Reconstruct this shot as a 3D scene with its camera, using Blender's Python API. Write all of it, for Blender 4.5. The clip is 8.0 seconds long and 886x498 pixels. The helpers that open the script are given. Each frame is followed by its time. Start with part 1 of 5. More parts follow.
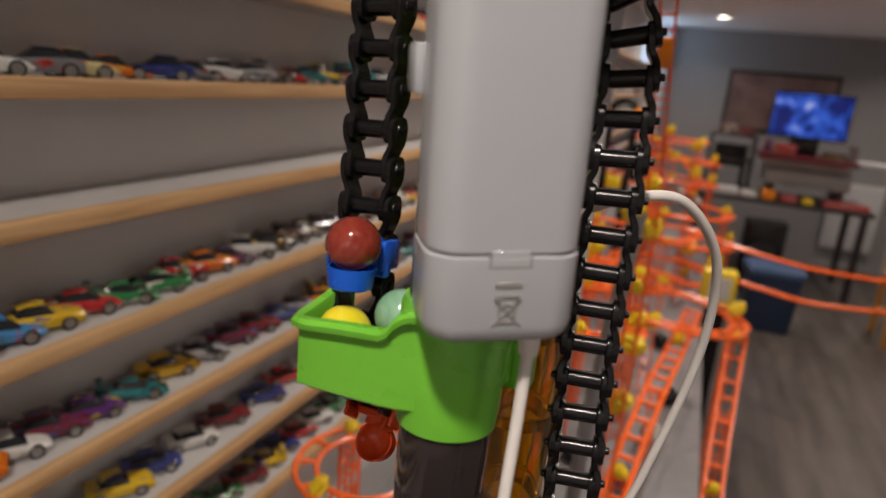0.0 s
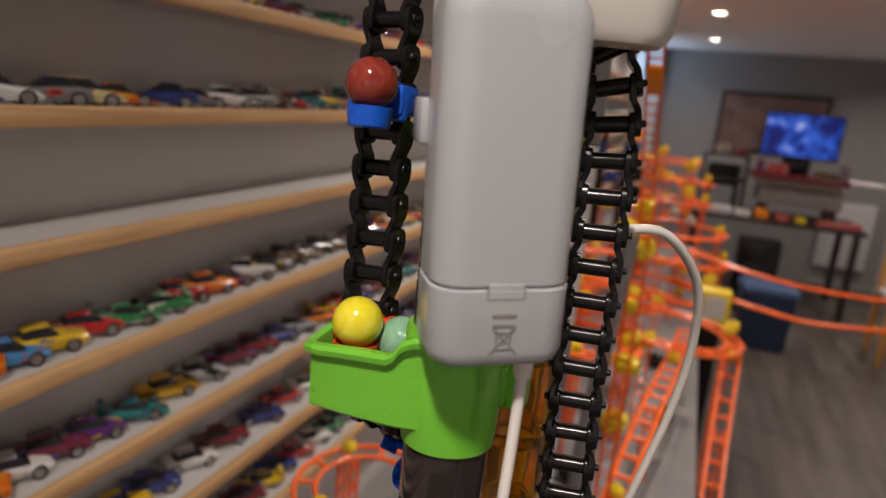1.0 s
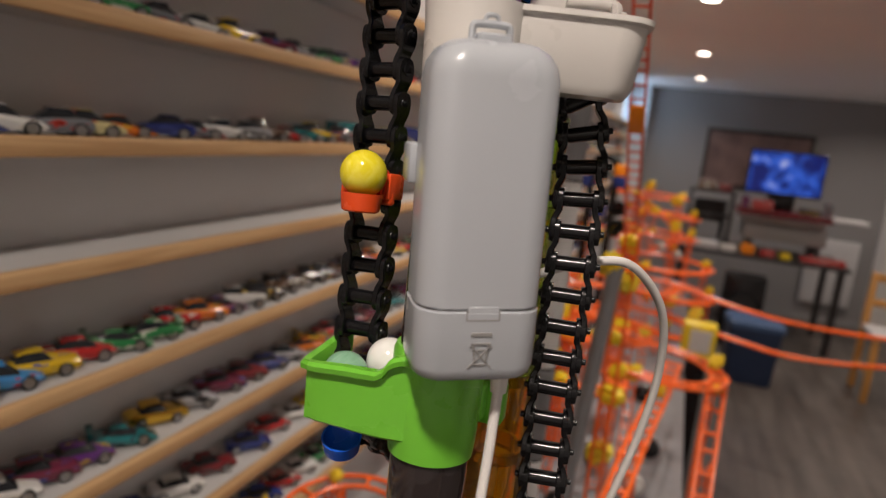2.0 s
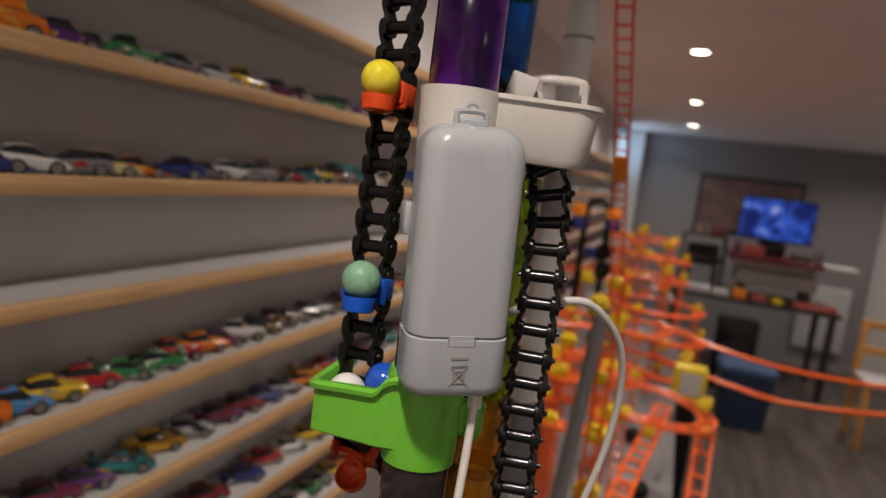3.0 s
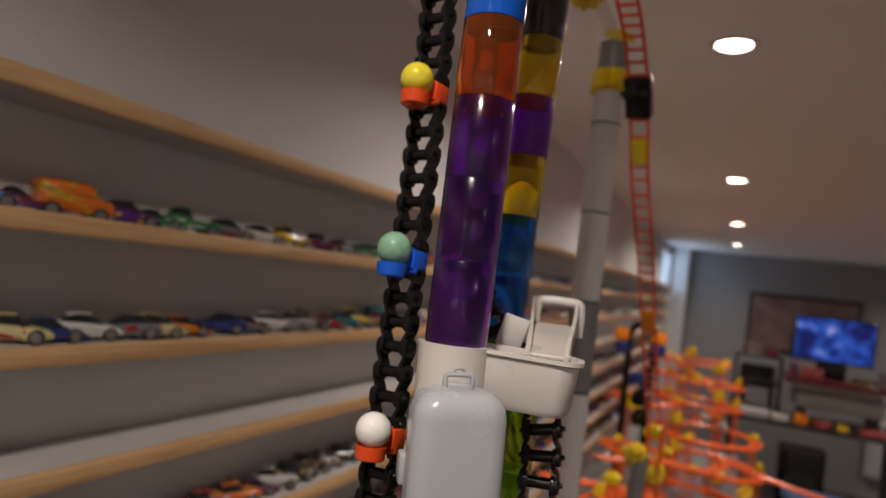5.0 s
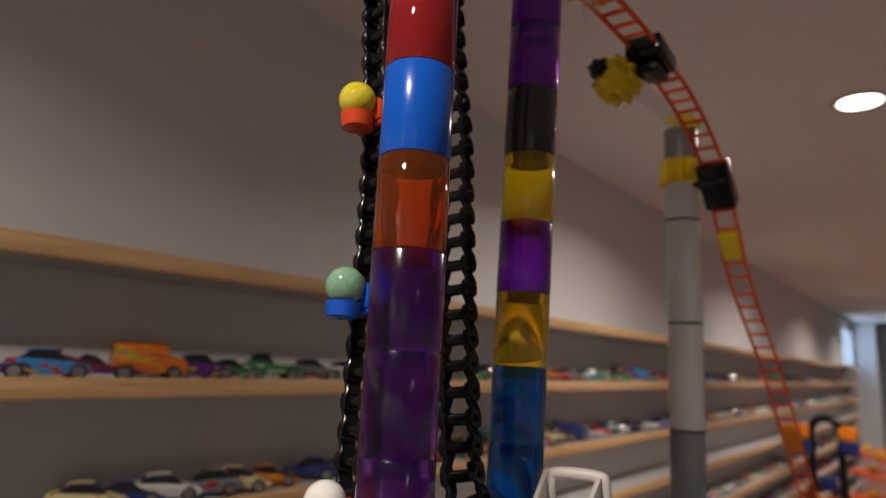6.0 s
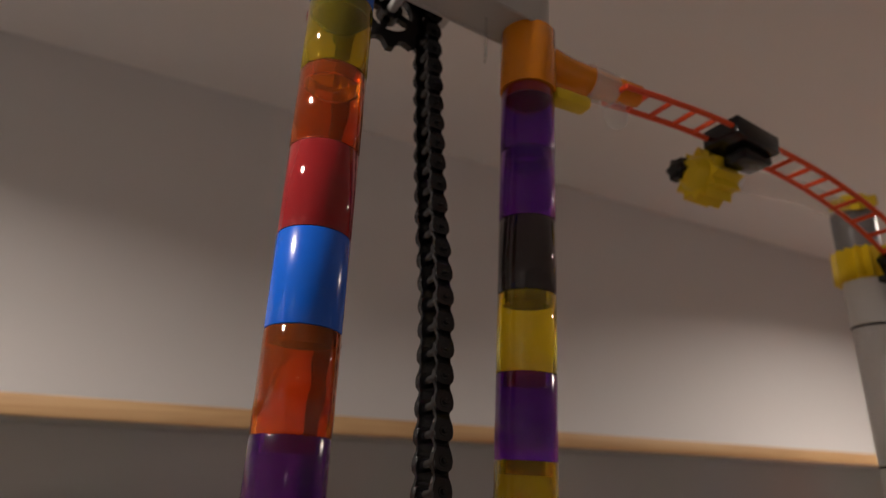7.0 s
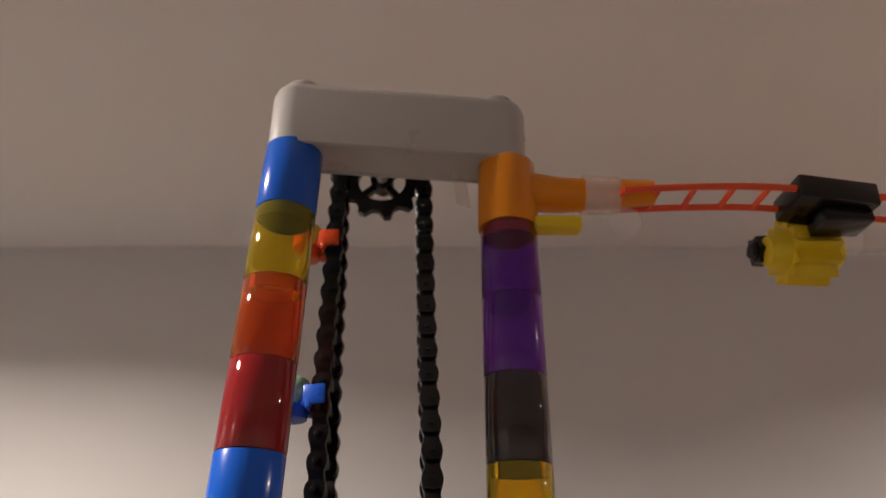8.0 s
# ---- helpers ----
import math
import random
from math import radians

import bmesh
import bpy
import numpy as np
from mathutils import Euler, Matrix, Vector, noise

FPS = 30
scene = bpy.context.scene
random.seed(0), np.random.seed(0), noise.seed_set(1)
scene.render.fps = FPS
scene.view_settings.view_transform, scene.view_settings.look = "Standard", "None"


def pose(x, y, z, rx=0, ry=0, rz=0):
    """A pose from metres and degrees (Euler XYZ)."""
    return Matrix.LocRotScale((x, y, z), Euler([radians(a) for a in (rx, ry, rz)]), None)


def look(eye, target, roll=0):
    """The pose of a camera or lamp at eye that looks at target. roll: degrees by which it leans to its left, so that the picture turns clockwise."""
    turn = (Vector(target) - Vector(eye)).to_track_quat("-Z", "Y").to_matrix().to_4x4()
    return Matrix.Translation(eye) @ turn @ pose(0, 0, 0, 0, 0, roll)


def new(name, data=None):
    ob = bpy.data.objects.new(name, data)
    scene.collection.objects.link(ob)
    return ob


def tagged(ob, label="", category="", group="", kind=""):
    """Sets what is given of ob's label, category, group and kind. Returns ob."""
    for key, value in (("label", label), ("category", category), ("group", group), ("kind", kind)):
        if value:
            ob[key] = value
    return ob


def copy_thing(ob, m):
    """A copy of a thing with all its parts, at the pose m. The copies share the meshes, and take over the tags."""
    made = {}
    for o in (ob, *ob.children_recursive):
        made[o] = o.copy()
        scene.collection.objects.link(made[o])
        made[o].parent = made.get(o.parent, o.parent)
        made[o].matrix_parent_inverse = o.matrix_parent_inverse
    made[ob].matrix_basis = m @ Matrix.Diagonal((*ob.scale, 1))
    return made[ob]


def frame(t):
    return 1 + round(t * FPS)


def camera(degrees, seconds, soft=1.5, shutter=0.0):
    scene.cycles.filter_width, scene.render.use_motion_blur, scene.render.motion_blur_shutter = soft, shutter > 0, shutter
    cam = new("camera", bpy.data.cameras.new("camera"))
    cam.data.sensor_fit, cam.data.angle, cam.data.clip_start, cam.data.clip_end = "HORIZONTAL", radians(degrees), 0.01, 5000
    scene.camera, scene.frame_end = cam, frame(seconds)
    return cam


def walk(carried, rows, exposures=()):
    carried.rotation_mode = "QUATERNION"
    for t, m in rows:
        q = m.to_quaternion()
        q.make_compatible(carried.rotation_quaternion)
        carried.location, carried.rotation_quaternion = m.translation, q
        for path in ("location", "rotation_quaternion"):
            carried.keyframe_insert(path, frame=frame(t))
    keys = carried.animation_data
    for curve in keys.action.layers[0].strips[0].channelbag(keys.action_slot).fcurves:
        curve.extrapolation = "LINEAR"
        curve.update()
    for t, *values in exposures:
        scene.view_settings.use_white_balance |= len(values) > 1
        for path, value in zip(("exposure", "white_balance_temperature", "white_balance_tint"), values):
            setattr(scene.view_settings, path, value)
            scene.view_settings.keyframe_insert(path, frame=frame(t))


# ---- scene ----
cam = camera(67.91, 8.0, soft=1.15)
PATH = [
    (0, (0.0595, -0.1778, 1.5166), (-0.6103, 1.6339, 0.9978), 5.34),
    (0.5, (0.0616, -0.1836, 1.5176), (-0.6019, 1.6322, 1.0051), 5.30),
    (1, (0.0631, -0.1933, 1.5246), (-0.6046, 1.6343, 1.0620), 5.30),
    (1.5, (0.0645, -0.2000, 1.5273), (-0.5941, 1.6418, 1.1103), 5.54),
    (3, (0.0897, -0.2547, 1.5374), (-0.5714, 1.6163, 1.2879), 7.23),
    (3.5, (0.0934, -0.2731, 1.5468), (-0.5857, 1.5977, 1.3492), 7.31),
    (4, (0.1041, -0.2817, 1.5562), (-0.5713, 1.5954, 1.4133), 7.50),
    (4.5, (0.1071, -0.2869, 1.5755), (-0.6211, 1.5745, 1.5068), 7.86),
    (4.7, (0.1097, -0.2855, 1.5850), (-0.6597, 1.5605, 1.5682), 7.67),
    (5.8, (0.1400, -0.2045, 1.6265), (-0.9440, 1.4450, 1.9340), 3.00),
    (6, (0.1580, -0.1848, 1.6359), (-1.0535, 1.3727, 1.9790), 2.30),
    (6.5, (0.1965, -0.1323, 1.6490), (-1.3005, 1.1054, 2.1450), 2.40),
    (7, (0.2261, -0.0659, 1.6592), (-1.4324, 0.8178, 2.3554), 1.09),
    (7.5, (0.2551, 0.0081, 1.6833), (-1.5084, 0.5215, 2.4887), -0.19),
    (8, (0.2612, 0.0627, 1.6948), (-1.4955, 0.1510, 2.6543), -1.31),
]
walk(cam, [(t, look(eye, target, roll)) for t, eye, target, roll in PATH], exposures=[(0, 0.2), (1.5, 0.22), (3.0, -0.03), (4.5, -0.12), (6.0, -0.13), (6.5, -0.05), (7.0, 0.2), (7.5, 0.56), (8.0, 0.72)])
cam.data.dof.use_dof = True
cam.data.dof.focus_distance = 0.245
cam.data.dof.aperture_fstop = 9.5

# ---- light ----
ROOM_X0, ROOM_X1, ROOM_Y0, ROOM_Y1, CEIL = -0.585, 3.0, -2.4, 7.1, 2.16
world = bpy.data.worlds.new("world")
world.use_nodes = True
world.node_tree.nodes["Background"].inputs[0].default_value = (0.5, 0.6, 0.8, 1)
world.node_tree.nodes["Background"].inputs[1].default_value = 0.05
scene.world = world
# Row x=1.75 is added, out of view, as fill; negative y extends the spacing.
LIGHT_SPOTS = [(x, y) for x in (0.05, 1.75) for y in (-2.1, -0.50, 1.23, 2.85, 4.47, 6.02)]
for lx, ly in LIGHT_SPOTS:
    lamp_data = bpy.data.lights.new("downlight_lamp", "AREA")
    lamp_data.shape, lamp_data.size = "DISK", 0.075
    lamp_data.energy, lamp_data.color = 7.1, (1.0, 0.865, 0.765)
    lamp_data.spread = radians(152)
    lamp_ob = new("downlight_lamp", lamp_data)
    lamp_ob.matrix_basis = pose(lx, ly, CEIL - 0.006)


# ---- materials ----
def mat(name, color, rough=0.5, metal=0.0, noise_scale=0.0, vary=0.1, bump=0.0, bump_scale=200.0,
        transmission=0.0, emit=None, strength=0.0, coat=0.0, alpha=1.0, ior=1.45, per_object=0.0):
    m = bpy.data.materials.new(name)
    m.use_nodes = True
    nt = m.node_tree
    b = nt.nodes["Principled BSDF"]
    b.inputs["Base Color"].default_value = (*color, 1)
    b.inputs["Roughness"].default_value = rough
    b.inputs["Metallic"].default_value = metal
    b.inputs["IOR"].default_value = ior
    b.inputs["Transmission Weight"].default_value = transmission
    b.inputs["Coat Weight"].default_value = coat
    b.inputs["Alpha"].default_value = alpha
    if emit:
        b.inputs["Emission Color"].default_value = (*emit, 1)
        b.inputs["Emission Strength"].default_value = strength
    tc = nt.nodes.new("ShaderNodeTexCoord")
    if noise_scale:
        n = nt.nodes.new("ShaderNodeTexNoise")
        n.inputs["Scale"].default_value = noise_scale
        n.inputs["Detail"].default_value = 6
        nt.links.new(tc.outputs["Object"], n.inputs["Vector"])
        mix = nt.nodes.new("ShaderNodeMix")
        mix.data_type = "RGBA"
        mix.inputs[6].default_value = (*[max(0, c * (1 - vary)) for c in color], 1)
        mix.inputs[7].default_value = (*[min(1, c * (1 + vary)) for c in color], 1)
        nt.links.new(n.outputs["Fac"], mix.inputs[0])
        nt.links.new(mix.outputs[2], b.inputs["Base Color"])
        ramp = nt.nodes.new("ShaderNodeMapRange")
        ramp.inputs["To Min"].default_value = max(0.02, rough - 0.12)
        ramp.inputs["To Max"].default_value = min(1, rough + 0.12)
        nt.links.new(n.outputs["Fac"], ramp.inputs["Value"])
        nt.links.new(ramp.outputs["Result"], b.inputs["Roughness"])
    if bump:
        n2 = nt.nodes.new("ShaderNodeTexNoise")
        n2.inputs["Scale"].default_value = bump_scale
        n2.inputs["Detail"].default_value = 4
        nt.links.new(tc.outputs["Object"], n2.inputs["Vector"])
        bp = nt.nodes.new("ShaderNodeBump")
        bp.inputs["Strength"].default_value = bump
        bp.inputs["Distance"].default_value = 0.001
        nt.links.new(n2.outputs["Fac"], bp.inputs["Height"])
        nt.links.new(bp.outputs["Normal"], b.inputs["Normal"])
    return m


M_WALL = mat("painted_wall", (0.66, 0.65, 0.65), 0.85, noise_scale=3, vary=0.04, bump=0.25, bump_scale=350)
M_GREYWALL = mat("grey_wall", (0.27, 0.26, 0.26), 0.85, noise_scale=3, vary=0.05, bump=0.25, bump_scale=350)
M_CEIL = mat("ceiling_paint", (0.85, 0.835, 0.825), 0.9, noise_scale=2, vary=0.04, bump=0.3, bump_scale=250)
M_SHELF = mat("white_shelf", (0.50, 0.495, 0.49), 0.55, noise_scale=8, vary=0.06)
M_FLOOR = mat("laminate", (0.085, 0.073, 0.065), 0.4, noise_scale=6, vary=0.3, bump=0.1)
M_WHITE = mat("white_plastic", (0.38, 0.402, 0.432), 0.24, noise_scale=40, vary=0.02, coat=0.2)
M_BLACK = mat("black_plastic", (0.005, 0.005, 0.006), 0.22, noise_scale=60, vary=0.2)


# ---- mesh tools ----
def mesh_of(name, bm, material, smooth=True):
    me = bpy.data.meshes.new(name)
    bmesh.ops.recalc_face_normals(bm, faces=bm.faces)
    for f in bm.faces:
        f.smooth = smooth
    bm.to_mesh(me)
    bm.free()
    me.materials.append(material)
    if smooth:
        me.set_sharp_from_angle(angle=radians(38))
    return me


def part(name, bm, material, parent=None, label="", m=None, smooth=True):
    ob = new(name, mesh_of(name, bm, material, smooth))
    if parent is not None:
        ob.parent = parent
    if m is not None:
        ob.matrix_basis = m
    if label:
        tagged(ob, label)
    return ob


def add_box(bm, x0, x1, y0, y1, z0, z1, bevel=0.0, seg=2, m=None):
    r = bmesh.ops.create_cube(bm, size=1.0)
    vs = r["verts"]
    bmesh.ops.scale(bm, vec=(x1 - x0, y1 - y0, z1 - z0), verts=vs)
    bmesh.ops.translate(bm, vec=((x0 + x1) / 2, (y0 + y1) / 2, (z0 + z1) / 2), verts=vs)
    if bevel:
        es = list({e for v in vs for e in v.link_edges})
        r2 = bmesh.ops.bevel(bm, geom=es, offset=bevel, segments=seg, profile=0.5, affect="EDGES")
        vs = list({v for v in r2["verts"]} | {v for v in vs if v.is_valid})
    if m is not None:
        bmesh.ops.transform(bm, matrix=m, verts=vs)
    return vs


def box_bm(x0, x1, y0, y1, z0, z1, bevel=0.0, seg=2):
    bm = bmesh.new()
    add_box(bm, x0, x1, y0, y1, z0, z1, bevel, seg)
    return bm


def lathe(profile, seg=32, bm=None, m=None, closed=False):
    """Turns a profile of (radius, height) round z."""
    bm = bm or bmesh.new()
    rings = []
    for r, z in profile:
        if r < 1e-7:
            rings.append([bm.verts.new((0, 0, z))])
        else:
            rings.append([bm.verts.new((r * math.cos(2 * math.pi * k / seg), r * math.sin(2 * math.pi * k / seg), z)) for k in range(seg)])
    pairs = list(zip(rings, rings[1:])) + ([(rings[-1], rings[0])] if closed else [])
    for a, b in pairs:
        for k in range(seg):
            j = (k + 1) % seg
            if len(a) == 1 and len(b) == 1:
                continue
            if len(a) == 1:
                bm.faces.new((a[0], b[k], b[j]))
            elif len(b) == 1:
                bm.faces.new((a[k], a[j], b[0]))
            else:
                bm.faces.new((a[k], a[j], b[j], b[k]))
    if m is not None:
        bmesh.ops.transform(bm, matrix=m, verts=[v for ring in rings for v in ring])
    return bm


def sweep(points, radius, seg=8, bm=None, caps=True):
    """A round bar along points."""
    bm = bm or bmesh.new()
    pts = [Vector(p) for p in points]
    up = Vector((0, 0, 1))
    rings = []
    side = None
    for i, p in enumerate(pts):
        t = (pts[min(i + 1, len(pts) - 1)] - pts[max(i - 1, 0)]).normalized()
        if side is None:
            side = t.cross(up if abs(t.z) < 0.9 else Vector((1, 0, 0))).normalized()
        side = (side - t * side.dot(t)).normalized()
        b = t.cross(side)
        r = radius[i] if isinstance(radius, (list, tuple)) else radius
        rings.append([bm.verts.new(p + r * (math.cos(2 * math.pi * k / seg) * side + math.sin(2 * math.pi * k / seg) * b)) for k in range(seg)])
    for a, c in zip(rings, rings[1:]):
        for k in range(seg):
            j = (k + 1) % seg
            bm.faces.new((a[k], a[j], c[j], c[k]))
    if caps:
        bm.faces.new(rings[0])
        bm.faces.new(rings[-1])
    return bm


def spline(ctrl, n=12):
    """A smooth line through control points."""
    P = [Vector(p) for p in ctrl]
    P = [2 * P[0] - P[1]] + P + [2 * P[-1] - P[-2]]
    out = []
    for i in range(1, len(P) - 2):
        a, b, c, d = P[i - 1 : i + 3]
        for k in range(n):
            t = k / n
            out.append(0.5 * (2 * b + (c - a) * t + (2 * a - 5 * b + 4 * c - d) * t * t + (3 * b - a - 3 * c + d) * t ** 3))
    out.append(P[-2])
    return out


# ---- room ----
tagged(part("floor", box_bm(ROOM_X0 - 0.1, ROOM_X1 + 0.1, ROOM_Y0 - 0.1, ROOM_Y1 + 0.1, -0.1, 0), M_FLOOR), "grey-brown wood laminate floor", "floor", kind="structure")
tagged(part("ceiling", box_bm(ROOM_X0 - 0.1, ROOM_X1 + 0.1, ROOM_Y0 - 0.1, ROOM_Y1 + 0.1, CEIL, CEIL + 0.1), M_CEIL), "painted basement ceiling with downlights", "ceiling", kind="structure")
bm = box_bm(ROOM_X0 - 0.1, ROOM_X0, ROOM_Y0, 6.20, 0, CEIL)
add_box(bm, ROOM_X0 - 0.1, ROOM_X0, 6.98, ROOM_Y1, 0, CEIL)
add_box(bm, ROOM_X0 - 0.1, ROOM_X0, 6.20, 6.98, 0, 1.72)
add_box(bm, ROOM_X0 - 0.1, ROOM_X0, 6.20, 6.98, 2.10, CEIL)
tagged(part("wall_west", bm, M_WALL), "off-white wall out of view, pale to bounce light behind the car shelves", "wall", kind="structure")
# East and south walls are out of view, kept pale to bounce light upward.
tagged(part("wall_east", box_bm(ROOM_X1, ROOM_X1 + 0.1, ROOM_Y0, ROOM_Y1, 0, CEIL), M_WALL), "off-white wall out of view, pale to bounce light", "wall", kind="structure")
tagged(part("wall_north", box_bm(ROOM_X0, ROOM_X1, ROOM_Y1, ROOM_Y1 + 0.1, 0, CEIL), M_GREYWALL), "grey painted end wall", "wall", kind="structure")
tagged(part("wall_south", box_bm(ROOM_X0, ROOM_X1, ROOM_Y0 - 0.1, ROOM_Y0, 0, CEIL), M_WALL), "off-white wall out of view, pale to bounce light", "wall", kind="structure")

# ---- more materials ----
def wood_mat(name, base, dark):
    m = mat(name, base, 0.5, bump=0.15, bump_scale=120)
    nt = m.node_tree
    b = nt.nodes["Principled BSDF"]
    tc = nt.nodes.new("ShaderNodeTexCoord")
    mp = nt.nodes.new("ShaderNodeMapping")
    mp.inputs["Scale"].default_value = (60, 2.2, 60)
    n = nt.nodes.new("ShaderNodeTexNoise")
    n.inputs["Scale"].default_value = 1.6
    n.inputs["Detail"].default_value = 8
    n.inputs["Distortion"].default_value = 1.2
    ramp = nt.nodes.new("ShaderNodeValToRGB")
    ramp.color_ramp.elements[0].position, ramp.color_ramp.elements[0].color = 0.32, (*dark, 1)
    ramp.color_ramp.elements[1].position, ramp.color_ramp.elements[1].color = 0.72, (*base, 1)
    nt.links.new(tc.outputs["Object"], mp.inputs["Vector"])
    nt.links.new(mp.outputs["Vector"], n.inputs["Vector"])
    nt.links.new(n.outputs["Fac"], ramp.inputs["Fac"])
    nt.links.new(ramp.outputs["Color"], b.inputs["Base Color"])
    return m


nt = M_FLOOR.node_tree
fl_tc, fl_map, fl_noise, fl_ramp = (nt.nodes.new(k) for k in ("ShaderNodeTexCoord", "ShaderNodeMapping", "ShaderNodeTexNoise", "ShaderNodeValToRGB"))
fl_map.inputs["Scale"].default_value = (9, 0.9, 1)
fl_noise.inputs["Scale"].default_value, fl_noise.inputs["Detail"].default_value = 1.4, 9
fl_ramp.color_ramp.elements[0].position, fl_ramp.color_ramp.elements[0].color = 0.30, (0.052, 0.042, 0.036, 1)
fl_ramp.color_ramp.elements[1].position, fl_ramp.color_ramp.elements[1].color = 0.70, (0.118, 0.100, 0.088, 1)
nt.links.new(fl_tc.outputs["Object"], fl_map.inputs["Vector"])
nt.links.new(fl_map.outputs["Vector"], fl_noise.inputs["Vector"])
nt.links.new(fl_noise.outputs["Fac"], fl_ramp.inputs["Fac"])
nt.links.new(fl_ramp.outputs["Color"], nt.nodes["Principled BSDF"].inputs["Base Color"])
M_LIP = wood_mat("pine_lip", (0.62, 0.41, 0.21), (0.44, 0.26, 0.12))
M_GREEN = mat("green_plastic", (0.155, 0.50, 0.04), 0.3, noise_scale=50, vary=0.05, coat=0.2)
M_BASKET = mat("ivory_plastic", (0.62, 0.60, 0.57), 0.3, noise_scale=40, vary=0.03, coat=0.2)
M_HOUSING = mat("off_white_plastic", (0.46, 0.45, 0.44), 0.3, noise_scale=40, vary=0.02, coat=0.15)
M_CABLE = mat("white_cable", (0.66, 0.64, 0.62), 0.4, noise_scale=60, vary=0.04)
M_MARK = mat("grey_marking", (0.24, 0.235, 0.23), 0.5)
M_ORANGE = mat("orange_plastic", (0.85, 0.25, 0.01), 0.35, noise_scale=30, vary=0.06)
M_TRACK = mat("orange_red_track", (0.80, 0.085, 0.02), 0.35, noise_scale=30, vary=0.08)
M_COASTER = mat("fluorescent_orange_track", (1.0, 0.155, 0.026), 0.28, noise_scale=12, vary=0.15)
M_YELLOW = mat("yellow_plastic", (0.80, 0.58, 0.02), 0.4, noise_scale=60, vary=0.12, bump=0.3, bump_scale=300)
M_CBLUE = mat("blue_plastic", (0.01, 0.10, 0.62), 0.28, noise_scale=60, vary=0.06)
M_CRED = mat("orange_red_plastic", (0.72, 0.075, 0.015), 0.28, noise_scale=60, vary=0.06)
M_CHROME = mat("chrome", (0.45, 0.45, 0.46), 0.3, metal=1.0)
M_RUBBER = mat("tyre", (0.015, 0.015, 0.015), 0.6)
M_GLASS_DARK = mat("car_window", (0.02, 0.022, 0.026), 0.08)
M_GREY = mat("grey_tube", (0.22, 0.22, 0.23), 0.35, noise_scale=40, vary=0.06)
M_CLEAR = mat("frosted_tube", (0.93, 0.93, 0.92), 0.30, transmission=0.30)
M_TAPE = mat("clear_tape", (0.95, 0.93, 0.9), 0.2, alpha=0.28)
M_FILM = mat("clear_plastic", (0.9, 0.9, 0.9), 0.12, alpha=0.2)
M_DARKWOOD = mat("dark_table", (0.03, 0.025, 0.025), 0.5, noise_scale=10, vary=0.2)
M_BIN = mat("blue_bin", (0.02, 0.035, 0.08), 0.45, noise_scale=10, vary=0.1)
M_BINLID = mat("blue_lid", (0.06, 0.11, 0.22), 0.45, noise_scale=10, vary=0.1)
M_PALE = mat("pale_enamel", (0.55, 0.54, 0.54), 0.5, noise_scale=6, vary=0.05)
M_CHAIRWOOD = wood_mat("honey_wood", (0.60, 0.30, 0.08), (0.42, 0.2, 0.05))
M_FIGBLUE = mat("navy_plastic", (0.015, 0.03, 0.16), 0.35)
M_LAMP = mat("lamp_glow", (1, 1, 1), 0.5, emit=(1.0, 0.86, 0.70), strength=14)
M_SKY = mat("daylight", (0.5, 0.6, 0.8), 0.9, emit=(0.55, 0.75, 1.0), strength=4.0)

TUBE_COL = {
    "purple": ((0.38, 0.075, 0.66), 0.9), "orange": ((0.92, 0.23, 0.03), 0.85), "red": ((0.40, 0.022, 0.028), 0.4),
    "yellow": ((0.95, 0.78, 0.06), 0.85), "blue": ((0.005, 0.10, 0.58), 0.0), "aqua": ((0.04, 0.33, 0.80), 0.85),
    "smoke": ((0.12, 0.095, 0.095), 0.7), "lime": ((0.55, 0.75, 0.10), 0.85), "cap": ((0.86, 0.29, 0.01), 0.12),
    "amber": ((0.88, 0.55, 0.05), 0.85),
}
M_TUBE = {k: mat(k + "_tube", c, (0.16 if k == "purple" else 0.035) if tr else 0.2, noise_scale=0 if tr else 30, vary=0.06, transmission=min(1.0, tr * 1.1), ior=1.35, coat=0.3, bump=0.05 if tr else 0, bump_scale=60) for k, (c, tr) in TUBE_COL.items()}
PAINTS = {
    "red": (0.50, 0.02, 0.02), "dark red": (0.20, 0.015, 0.02), "orange": (0.72, 0.17, 0.01), "yellow": (0.75, 0.50, 0.02),
    "cream": (0.70, 0.62, 0.32), "white": (0.72, 0.72, 0.70), "silver": (0.38, 0.38, 0.40), "black": (0.02, 0.02, 0.022),
    "navy blue": (0.025, 0.04, 0.20), "sky blue": (0.06, 0.28, 0.62), "green": (0.03, 0.22, 0.07), "teal": (0.02, 0.20, 0.22),
    "purple": (0.10, 0.02, 0.18), "maroon": (0.16, 0.02, 0.05), "grey": (0.18, 0.19, 0.21), "brown": (0.10, 0.05, 0.025),
}


